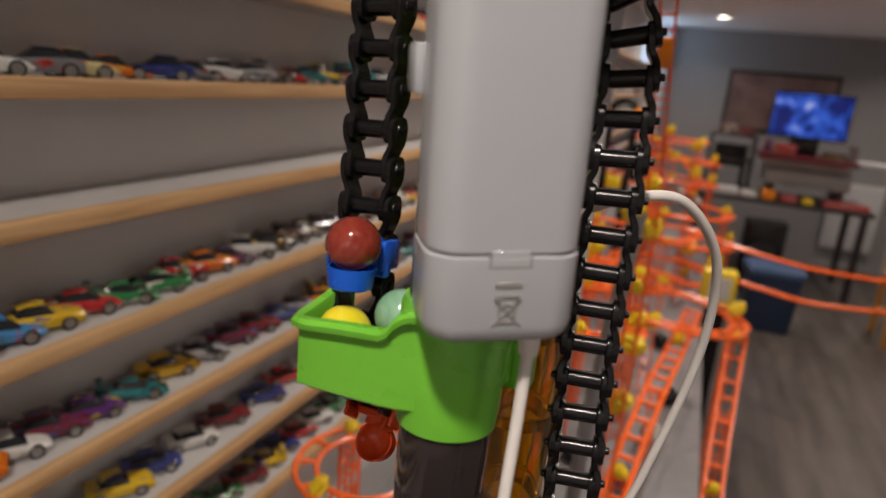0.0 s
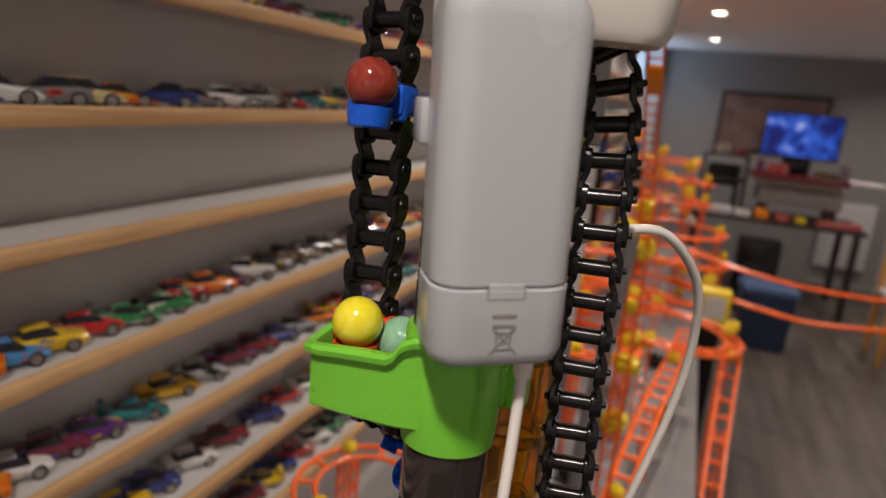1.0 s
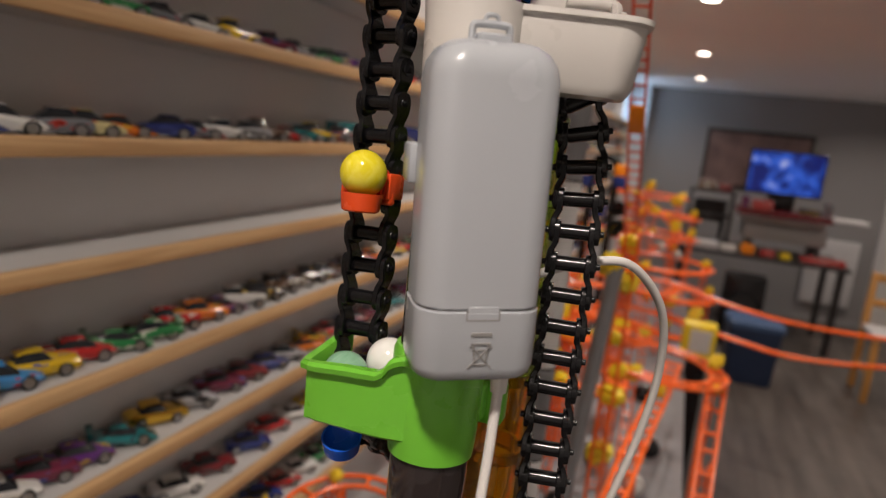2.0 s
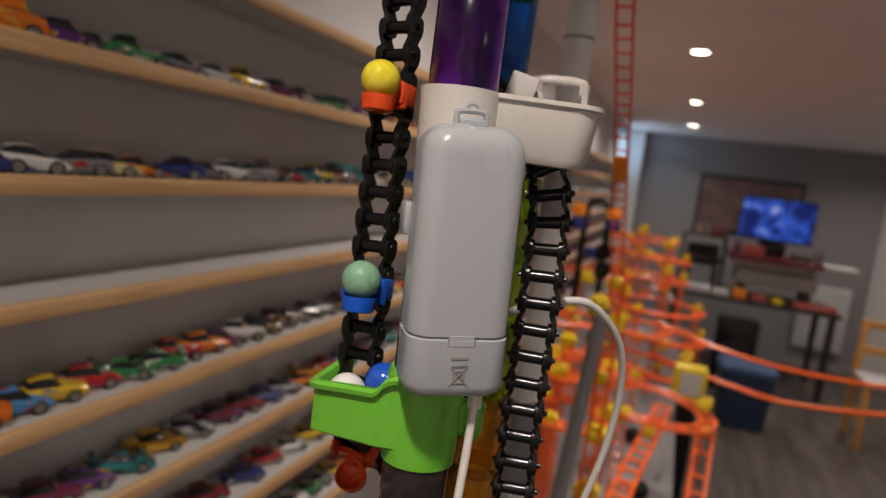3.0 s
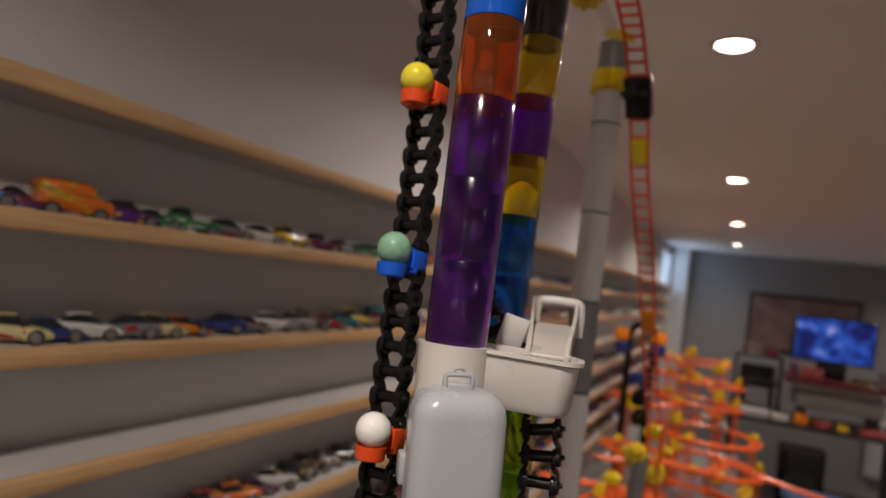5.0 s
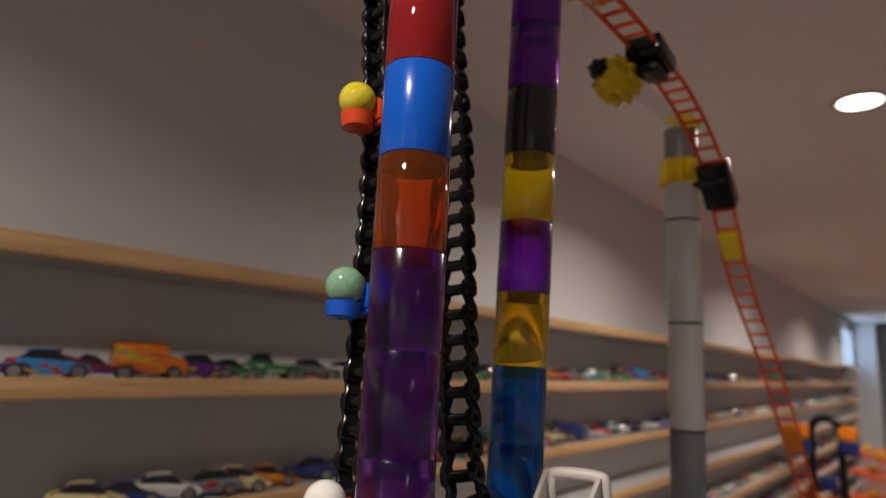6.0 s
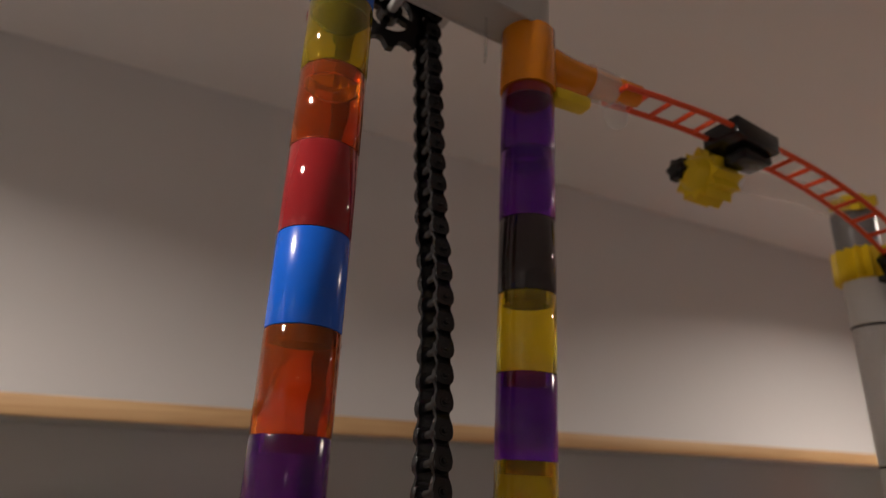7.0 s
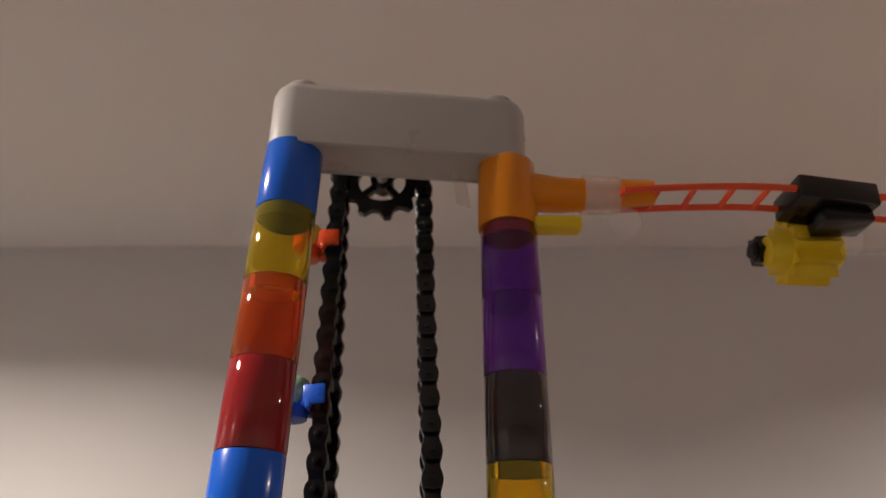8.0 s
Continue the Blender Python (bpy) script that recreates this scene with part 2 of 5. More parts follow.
def paint_mat(name, color, accent):
    """Glossy toy-car paint with printed flashes in a second colour."""
    m = mat("paint_" + name.replace(" ", "_"), color, 0.24, coat=0.5)
    nt = m.node_tree
    b = nt.nodes["Principled BSDF"]
    tc, info = nt.nodes.new("ShaderNodeTexCoord"), nt.nodes.new("ShaderNodeObjectInfo")
    add = nt.nodes.new("ShaderNodeVectorMath")
    mp = nt.nodes.new("ShaderNodeMapping")
    mp.inputs["Scale"].default_value = (38, 70, 110)
    n = nt.nodes.new("ShaderNodeTexNoise")
    n.inputs["Scale"].default_value, n.inputs["Detail"].default_value = 1.3, 3.0
    ramp = nt.nodes.new("ShaderNodeValToRGB")
    ramp.color_ramp.elements[0].position, ramp.color_ramp.elements[0].color = 0.0, (*[0.75 * c for c in color], 1)
    ramp.color_ramp.elements[1].position, ramp.color_ramp.elements[1].color = 0.57, (*color, 1)
    e = ramp.color_ramp.elements.new(0.60)
    e.color = (*accent, 1)
    e = ramp.color_ramp.elements.new(0.72)
    e.color = (*[0.5 * c for c in accent], 1)
    nt.links.new(tc.outputs["Object"], mp.inputs["Vector"])
    nt.links.new(mp.outputs["Vector"], add.inputs[0])
    nt.links.new(info.outputs["Random"], add.inputs[1])
    scale = nt.nodes.new("ShaderNodeVectorMath")
    scale.operation = "SCALE"
    scale.inputs[3].default_value = 9.0
    nt.links.new(info.outputs["Random"], scale.inputs[0])
    nt.links.new(scale.outputs[0], add.inputs[1])
    nt.links.new(add.outputs[0], n.inputs["Vector"])
    nt.links.new(n.outputs["Fac"], ramp.inputs["Fac"])
    nt.links.new(ramp.outputs["Color"], b.inputs["Base Color"])
    return m


ACCENTS = [(0.6, 0.58, 0.52), (0.02, 0.02, 0.025), (0.55, 0.35, 0.03), (0.05, 0.08, 0.3), (0.4, 0.03, 0.02)]
M_PAINT = {k: paint_mat(k, tuple(0.85 * v for v in c), ACCENTS[i % 5]) for i, (k, c) in enumerate(PAINTS.items())}
M_GOLD = mat("gold_chrome", (0.75, 0.48, 0.07), 0.15, metal=1.0)


def empty(name, m=None):
    ob = new(name)
    ob.empty_display_size = 0.01
    if m is not None:
        ob.matrix_basis = m
    return ob


# ---- downlights ----
def make_downlight(x, y):
    ob = empty("downlight", Matrix.Translation((x, y, CEIL)))
    part("trim_ring", lathe([(0.0365, -0.001), (0.040, -0.004), (0.048, -0.004), (0.050, 0.0), (0.0365, 0.0)], 32, closed=True), M_PALE, ob)
    part("diffuser", lathe([(0, -0.0025), (0.036, -0.0025), (0.036, -0.0005), (0, -0.0005)], 32), M_LAMP, ob)
    return tagged(ob, "round recessed ceiling downlight, lit warm white, in a partly added grid", "downlight", "ceiling downlights")


# fittings go on the added row as well
downlight = None
for lx, ly in LIGHT_SPOTS:
    if downlight is None:
        downlight = make_downlight(lx, ly)
    else:
        copy_thing(downlight, Matrix.Translation((lx, ly, CEIL)))

# ---- car shelves on the west wall ----
SHELF_Y0, SHELF_Y1, FRONT = -2.2, 6.12, -0.482
CAR_SHELVES = {"top_row": 1.600, "second_row": 1.471, "empty_row": 1.347, "fourth_row": 1.218, "fifth_row": 1.092, "sixth_row": 0.966, "seventh_row": 0.84}
shelving = empty("display_shelving", Matrix.Identity(4))
tagged(shelving, "wall of long white display shelves with pine front edges", "shelving")
for z in [*CAR_SHELVES.values(), 1.727]:
    board = part("shelf_board", box_bm(ROOM_X0 + 0.001, FRONT - 0.012, SHELF_Y0, SHELF_Y1, z - 0.009, z + 0.006, 0.001, 1), M_SHELF, shelving, "white painted shelf board")
    part("front_edge", box_bm(FRONT - 0.012, FRONT, SHELF_Y0, SHELF_Y1, z - 0.010, z + 0.010, 0.003, 2), M_LIP, board, "pale pine edging strip")
for y in (SHELF_Y0 - 0.018, SHELF_Y1):
    part("end_panel", box_bm(ROOM_X0 + 0.001, FRONT, y, y + 0.018, 0, 1.742, 0.001, 1), M_SHELF, shelving, "white upright end panel")


# ---- toy cars ----
def loft(bm, stations, ring):
    """Rings of points (y, z) at x stations, joined and capped."""
    rings = [[bm.verts.new((x, y, z)) for y, z in ring(*rest)] for x, *rest in stations]
    for a, b in zip(rings, rings[1:]):
        for k in range(len(a)):
            j = (k + 1) % len(a)
            bm.faces.new((a[k], a[j], b[j], b[k]))
    bm.faces.new(rings[0])
    bm.faces.new(rings[-1])


def body_ring(hw, z0, z1):
    e = min(0.0035, (z1 - z0) * 0.35)
    return [(-hw * 0.86, z0), (-hw, z0 + e), (-hw, z1 - e), (-hw * 0.82, z1 - e * 0.2), (-hw * 0.35, z1), (hw * 0.35, z1),
            (hw * 0.82, z1 - e * 0.2), (hw, z1 - e), (hw, z0 + e), (hw * 0.86, z0)]


def cabin_ring(hw, z0, z1):
    t = hw * 0.76
    return [(-hw, z0), (-t - (hw - t) * 0.4, z0 + (z1 - z0) * 0.6), (-t, z1 - 0.0012), (-t * 0.7, z1), (t * 0.7, z1), (t, z1 - 0.0012),
            (t + (hw - t) * 0.4, z0 + (z1 - z0) * 0.6), (hw, z0)]


CAR_KINDS = {
    # body stations (x, half width, z low, z high), cabin stations, roof stations, wing height
    "coupe": ([(-0.036, 0.0115, 0.007, 0.013), (-0.033, 0.014, 0.005, 0.0165), (-0.02, 0.0155, 0.004, 0.0175), (0, 0.0148, 0.004, 0.0165), (0.018, 0.0155, 0.004, 0.015), (0.031, 0.0135, 0.005, 0.012), (0.036, 0.010, 0.006, 0.009)],
              [(-0.024, 0.0125, 0.016, 0.0175), (-0.013, 0.0125, 0.0165, 0.0235), (0.002, 0.0125, 0.016, 0.0238), (0.015, 0.0122, 0.0148, 0.0158)], [(-0.013, 0.0092, 0.0232, 0.0244), (0.002, 0.0092, 0.0232, 0.0245)], 0),
    "racer": ([(-0.037, 0.013, 0.006, 0.014), (-0.026, 0.0165, 0.004, 0.0155), (-0.008, 0.0155, 0.004, 0.0145), (0.012, 0.0165, 0.0035, 0.0125), (0.030, 0.0145, 0.0035, 0.0085), (0.038, 0.011, 0.004, 0.006)],
              [(-0.020, 0.009, 0.0135, 0.0165), (-0.008, 0.0105, 0.0135, 0.0205), (0.004, 0.010, 0.013, 0.020), (0.016, 0.009, 0.011, 0.012)], [(-0.008, 0.0075, 0.0202, 0.0212), (0.003, 0.0075, 0.0198, 0.0208)], 0.0205),
    "hot_rod": ([(-0.034, 0.011, 0.007, 0.018), (-0.026, 0.0135, 0.006, 0.021), (-0.008, 0.0125, 0.006, 0.020), (0.004, 0.0085, 0.006, 0.0175), (0.024, 0.0075, 0.007, 0.0165), (0.034, 0.0065, 0.008, 0.015)],
                [(-0.027, 0.0105, 0.020, 0.0215), (-0.020, 0.0105, 0.0205, 0.0275), (-0.006, 0.0105, 0.0195, 0.0278), (0.000, 0.010, 0.0185, 0.0195)], [(-0.020, 0.009, 0.0272, 0.0288), (-0.006, 0.009, 0.0272, 0.0288)], 0),
    "muscle": ([(-0.037, 0.013, 0.007, 0.016), (-0.03, 0.015, 0.005, 0.0185), (-0.01, 0.0155, 0.0045, 0.018), (0.012, 0.0152, 0.0045, 0.0172), (0.03, 0.0148, 0.005, 0.016), (0.037, 0.0128, 0.006, 0.0135)],
               [(-0.022, 0.0125, 0.0175, 0.0185), (-0.014, 0.0125, 0.0175, 0.0255), (0.001, 0.0125, 0.017, 0.0258), (0.010, 0.0122, 0.0165, 0.0175)], [(-0.0145, 0.0094, 0.0252, 0.0264), (0.0015, 0.0094, 0.0253, 0.0266)], 0),
    "dragster": ([(-0.038, 0.012, 0.007, 0.022), (-0.026, 0.0135, 0.005, 0.019), (-0.008, 0.0115, 0.005, 0.015), (0.012, 0.0085, 0.005, 0.012), (0.03, 0.0065, 0.0045, 0.009), (0.040, 0.0045, 0.005, 0.007)],
                 [(-0.018, 0.0075, 0.0145, 0.0175), (-0.010, 0.0082, 0.014, 0.0205), (0.0, 0.0075, 0.013, 0.018), (0.008, 0.0065, 0.012, 0.0125)], [(-0.010, 0.006, 0.0203, 0.0212), (-0.004, 0.006, 0.0195, 0.0204)], 0.0245),
    "van": ([(-0.036, 0.0135, 0.007, 0.030), (-0.034, 0.0148, 0.006, 0.0325), (0.006, 0.0148, 0.006, 0.0325), (0.014, 0.0146, 0.006, 0.031), (0.019, 0.0142, 0.006, 0.022), (0.033, 0.0132, 0.006, 0.0195), (0.036, 0.011, 0.007, 0.016)],
            [(-0.004, 0.0152, 0.021, 0.0285), (0.010, 0.0152, 0.021, 0.0285), (0.0165, 0.0148, 0.021, 0.0275), (0.0192, 0.0125, 0.021, 0.0225)], [(-0.03, 0.0125, 0.0322, 0.0335), (0.004, 0.0125, 0.0322, 0.0335)], 0),
}
CAR_WORDS = {"coupe": "sports coupe", "racer": "racing car with rear wing", "hot_rod": "hot rod", "muscle": "muscle car", "dragster": "finned dragster", "van": "delivery van"}
_cache = {}


def wheel_mesh():
    if "wheel" not in _cache:
        bm = lathe([(0.0026, 0.0028), (0.0050, 0.0028), (0.0055, 0.0021), (0.0073, 0.0028), (0.0078, 0.0018), (0.0078, -0.0018), (0.0068, -0.0028), (0, -0.0028)], 14)
        lathe([(0, 0.0024), (0.0026, 0.0028)], 14, bm)
        me = mesh_of("wheel", bm, M_RUBBER)
        me.materials.append(M_CHROME)
        for p in me.polygons:
            c = p.center
            if math.hypot(c.x, c.y) < 0.0052 and c.z > 0:
                p.material_index = 1
        _cache["wheel"] = me
    return _cache["wheel"]


def car_meshes(kind, paint):
    key = (kind, paint)
    if key not in _cache:
        body, cabin, roof, wing = CAR_KINDS[kind]
        bm = bmesh.new()
        loft(bm, body, body_ring)
        (xr, hr, lo, hi), rest = roof[0], [(x, h * 1.08, a, b) for x, h, a, b in roof]
        loft(bm, [(xr - 0.006, hr * 1.05, lo - 0.0022, hi - 0.0014), *rest, (roof[-1][0] + 0.002, roof[-1][1] * 1.04, roof[-1][2] - 0.0004, roof[-1][3] - 0.0004)], body_ring)
        if wing:
            x = body[0][0]
            add_box(bm, x - 0.001, x + 0.007, -0.014, 0.014, wing - 0.0012, wing, 0.0004, 1)
            for y in (-0.0095, 0.0085):
                add_box(bm, x + 0.001, x + 0.005, y, y + 0.001, 0.013, wing - 0.001)
        mp = M_GOLD if paint == "gold" else M_PAINT[paint]
        bmc = bmesh.new()
        loft(bmc, cabin, cabin_ring)
        for mesh in (bm, bmc):
            bmesh.ops.scale(mesh, vec=(1.06, 1.10, 1.20), verts=mesh.verts)
        _cache[key] = (mesh_of("car_body", bm, mp), mesh_of("car_cabin", bmc, M_GLASS_DARK))
    return _cache[key]


def toy_car(kind, paint, x, y, z, turn, near, group):
    body_me, cabin_me = car_meshes(kind, paint)
    ob = new("toy_car", body_me)
    ob.matrix_basis = pose(x, y, z, 0, 0, turn)
    tagged(ob, f"{paint} die-cast toy {CAR_WORDS[kind]} on shelf", "toy car", group)
    c = new("cabin", cabin_me)
    c.parent = ob
    if near:
        for wx, wy in ((-0.0238, 0.0148), (-0.0238, -0.0148), (0.0228, 0.0148), (0.0228, -0.0148)):
            w = new("wheel", wheel_mesh())
            w.parent = ob
            w.matrix_basis = pose(wx, wy, 0.0078, -90 if wy > 0 else 90, 0, 0)
    return ob


rng = random.Random(7)
FRESH = {"top_row": ["green", "purple", "sky blue", "maroon", "navy blue", "orange", "red", "grey", "white", "teal", "yellow", "black"],
         "second_row": ["white", "navy blue", "silver", "white", "grey", "cream", "orange", "navy blue", "silver", "white", "red", "teal", "yellow"],
         "fourth_row": ["orange", "sky blue", "yellow", "red", "green", "white", "red", "green", "orange", "black", "white", "brown", "black", "brown", "grey", "brown"],
         "fifth_row": ["teal", "silver", "maroon", "dark red", "sky blue", "orange", "red", "purple", "navy blue", "grey"],
         "sixth_row": ["red", "white", "yellow", "maroon", "grey", "red", "dark red", "navy blue", "orange"],
         "seventh_row": ["yellow", "navy blue", "red", "white", "green", "grey"]}
KINDS = list(CAR_KINDS)
# the cars that stand out, by their place along the shelf
PLACED = {
    "top_row": [(-0.02, "racer", "green"), (0.041, "dragster", "purple"), (0.095, "coupe", "sky blue"), (0.145, "dragster", "maroon"), (0.198, "van", "orange"), (0.258, "coupe", "purple"), (0.300, "racer", "green"),
                (0.362, "hot_rod", "green"), (0.430, "coupe", "grey"), (0.500, "coupe", "white"), (0.571, "hot_rod", "yellow"), (0.651, "muscle", "maroon"), (0.710, "coupe", "silver"), (0.761, "racer", "green")],
    "second_row": [(0.150, "coupe", "cream"), (0.188, "racer", "navy blue"), (0.233, "coupe", "white"), (0.280, "coupe", "grey"), (0.322, "coupe", "cream"), (0.370, "racer", "orange"), (0.438, "coupe", "navy blue"),
                   (0.490, "racer", "grey"), (0.550, "coupe", "white"), (0.600, "coupe", "silver"), (0.648, "hot_rod", "brown"), (0.700, "racer", "red"), (0.755, "coupe", "teal"), (0.800, "hot_rod", "yellow"), (0.850, "muscle", "grey")],
    "fourth_row": [(0.175, "muscle", "orange"), (0.222, "coupe", "sky blue"), (0.265, "muscle", "yellow"), (0.319, "coupe", "red"), (0.368, "racer", "green"), (0.418, "racer", "green"), (0.462, "hot_rod", "red"), (0.512, "muscle", "orange"),
                   (0.560, "racer", "maroon"), (0.605, "hot_rod", "white"), (0.655, "muscle", "black"), (0.710, "hot_rod", "brown"), (0.758, "coupe", "brown"), (0.805, "muscle", "black"), (0.850, "coupe", "grey"), (0.895, "hot_rod", "brown"), (0.940, "muscle", "maroon")],
    "fifth_row": [(0.222, "coupe", "white"), (0.268, "muscle", "maroon"), (0.316, "coupe", "purple"), (0.376, "racer", "teal"), (0.441, "muscle", "gold"), (0.504, "coupe", "silver"), (0.568, "muscle", "maroon"), (0.622, "muscle", "dark red"),
                  (0.680, "coupe", "navy blue"), (0.735, "coupe", "silver"), (0.790, "racer", "orange"), (0.840, "dragster", "yellow"), (0.900, "coupe", "red")],
    "sixth_row": [(0.355, "muscle", "yellow"), (0.411, "coupe", "navy blue"), (0.482, "coupe", "white"), (0.550, "muscle", "dark red"), (0.640, "coupe", "navy blue"), (0.710, "coupe", "red"), (0.780, "racer", "white"), (0.842, "muscle", "yellow"), (0.930, "coupe", "maroon")],
}


def shelf_places(row_name, paints):
    """Place, kind and colour of each car along one shelf."""
    fixed = PLACED.get(row_name, [])
    out, y, k = [], -0.62, 0
    while y < SHELF_Y1 - 0.06:
        if fixed and fixed[0][0] - 0.045 < y <= fixed[-1][0]:
            out += fixed
            y = fixed[-1][0] + 0.05
            continue
        paint = paints[k % len(paints)] if rng.random() < 0.6 else rng.choice([*PAINTS, "black", "grey", "silver", "brown", "navy blue", "maroon", "dark red"])
        out.append((y, KINDS[rng.choice((0, 0, 0, 1, 2, 2, 3, 3, 3, 4, 5))], paint))
        y += 0.046 + rng.uniform(0.0, 0.012)
        k += 1
    return out


far_cars = []
for row_name, paints in FRESH.items():
    z = CAR_SHELVES[row_name] + 0.006
    for y, kind, paint in shelf_places(row_name, paints):
        turn = rng.uniform(48, 70) + (180 if rng.random() < 0.1 else 0)
        if row_name == "top_row" and y < 0.75:
            turn = rng.uniform(62, 78)
        if y > 1.75:
            far_cars.append((kind, paint, -0.536, y, z, turn))
        else:
            toy_car(kind, paint, -0.536 + rng.uniform(-0.005, 0.005), y, z, turn, y < 1.25, "cars on the display shelves")

# the cars far down the shelves, too small to tell apart, as one mass
verts, faces, slots, far_mats = [], [], [], []
for kind, paint, x, y, z, turn in far_cars:
    m = pose(x, y, z, 0, 0, turn)
    for me in car_meshes(kind, paint):
        material = me.materials[0]
        if material not in far_mats:
            far_mats.append(material)
        base = len(verts)
        verts += [tuple(m @ v.co) for v in me.vertices]
        faces += [tuple(base + v for v in p.vertices) for p in me.polygons]
        slots += [far_mats.index(material)] * len(me.polygons)
far_me = bpy.data.meshes.new("far_toy_cars")
far_me.from_pydata(verts, [], faces)
for material in far_mats:
    far_me.materials.append(material)
far_me.polygons.foreach_set("material_index", slots)
tagged(new("far_toy_cars", far_me), "rows of many coloured die-cast toy cars on far shelves", "toy cars", kind="stuff")


# ---- marble lift tower ----
def axis_a(z):
    return Vector((0.0013 - 0.0120 * (z - 1.567), -0.0051 + 0.0285 * (z - 1.567), z))


def axis_b(z):
    return Vector((-0.0105 + 0.0164 * (z - 1.853), 0.1081 + 0.0262 * (z - 1.853), z))


def along(axis, z0):
    d = (axis(z0 + 0.1) - axis(z0)).normalized()
    return Matrix.Translation(axis(z0)) @ d.to_track_quat("Z", "Y").to_matrix().to_4x4()


R_T = 0.0138


def tube_piece(length, r=R_T):
    w = 0.0014
    return lathe([(r - 0.0003, 0.0), (r, 0.0006), (r, length - 0.0008), (r - 0.0004, length - 0.0002), (r - w, length - 0.0002), (r - w, 0.009),
                  (r - w - 0.0006, 0.007), (r - w - 0.0006, -0.006), (r - w - 0.0018, -0.006), (r - w - 0.0018, 0.0)], 40, closed=True)


tower = empty("marble_lift_tower", Matrix.Identity(4))
tagged(tower, "tall marble lift of stacked coloured tubes with a white top housing", "marble lift")
SEG = 0.0362
A_COLORS = ["blue", "yellow", "orange", "red", "blue", "orange", "purple", "purple", "purple"]
TUBE_WORDS = {"blue": "opaque blue tube", "aqua": "translucent blue tube", "smoke": "smoky dark tube", "cap": "orange tube cap"}
for i, c in enumerate(A_COLORS):
    part("tube_segment", tube_piece(SEG), M_TUBE[c], tower, TUBE_WORDS.get(c, f"translucent {c} tube"), along(axis_a, 1.8928 - SEG * (i + 1)))
z = 1.541
while z > 0.04:
    step = min(SEG, z - 0.012)
    part("tube_segment", tube_piece(step), M_TUBE["lime" if z > 1.50 else "smoke"], tower, "smoky dark tube" if z <= 1.5 else "lime tube", along(axis_a, z - step))
    z -= step
B_COLORS = ["purple", "purple", "smoke", "yellow", "purple", "yellow", "aqua", "aqua", "lime", "lime", "lime", "amber", "amber"]
for i, c in enumerate(B_COLORS):
    part("tube_segment", tube_piece(SEG, 0.0136), M_TUBE[c], tower, TUBE_WORDS.get(c, f"translucent {c} tube"), along(axis_b, 1.8532 - SEG * (i + 1)))
z = 1.8532 - SEG * len(B_COLORS)
while z > 0.04:
    step = min(SEG, z - 0.012)
    part("tube_segment", tube_piece(step, 0.0136), M_TUBE["smoke"], tower, "smoky dark tube", along(axis_b, z - step))
    z -= step
for z0 in (1.2836, 1.3198, 1.3560, 1.3922, 1.4284, 1.4646, 1.5008):
    tint = "lime" if z0 > 1.4 else "amber"
    part("tube_segment", tube_piece(SEG), M_TUBE[tint], tower, f"translucent {tint} tube", pose(0.0110, 0.0570, z0))
for ax in (axis_a, axis_b):
    part("foot", lathe([(0, 0), (0.04, 0), (0.04, 0.004), (0.018, 0.011), (0.0125, 0.011), (0.0125, 0.013), (0, 0.013)], 32), M_WHITE, tower, "round white base plate", Matrix.Translation((ax(0)[0], ax(0)[1], 0)))

# spout on the far tube
cap_bm = tube_piece(SEG, 0.0145)
part("spout_cap", cap_bm, M_TUBE["cap"], tower, "orange outlet cap", along(axis_b, 1.8532))
arm = spline([(-0.0105, 0.114, 1.8765), (-0.0085, 0.134, 1.8725), (-0.006, 0.158, 1.8715), (-0.004, 0.1795, 1.8712)], 8)
bm = sweep(arm, [0.0105 - 0.0042 * k / (len(arm) - 1) for k in range(len(arm))], 16)
part("spout", bm, M_TUBE["cap"], tower, "tapering orange outlet pipe")
part("tape", lathe([(0.0098, 0), (0.0098, 0.017), (0.0095, 0.017), (0.0095, 0)], 20, closed=True), M_TAPE, tower, "wrap of clear sticky tape",
     Matrix.Translation((-0.0072, 0.145, 1.8715)) @ pose(0, 0, 0, -90 - 1, 0, 0))

# top housing: a white bar bridging both tubes; the sprocket hangs behind it
HZ0, HZ1 = 1.8885, 1.9265


def rounded_rect(hx, hy, r, n=6):
    pts = []
    for cx, cy, a0 in ((hx - r, hy - r, 0), (-hx + r, hy - r, 90), (-hx + r, -hy + r, 180), (hx - r, -hy + r, 270)):
        for k in range(n + 1):
            a = radians(a0 + 90 * k / n)
            pts.append((cx + r * math.cos(a), cy + r * math.sin(a)))
    return pts


def stack(layers, n=6, cap0=True, cap1=True, bm=None):
    """Rounded rectangles (half x, half y, corner, z) joined upwards."""
    bm = bm or bmesh.new()
    rings = [[bm.verts.new((x, y, z)) for x, y in rounded_rect(hx, hy, min(r, hx * 0.99, hy * 0.99), n)] for hx, hy, r, z in layers]
    for a, b in zip(rings, rings[1:]):
        for k in range(len(a)):
            j = (k + 1) % len(a)
            bm.faces.new((a[k], a[j], b[j], b[k]))
    if cap0:
        bm.faces.new(rings[0])
    if cap1:
        bm.faces.new(rings[-1])
    return bm


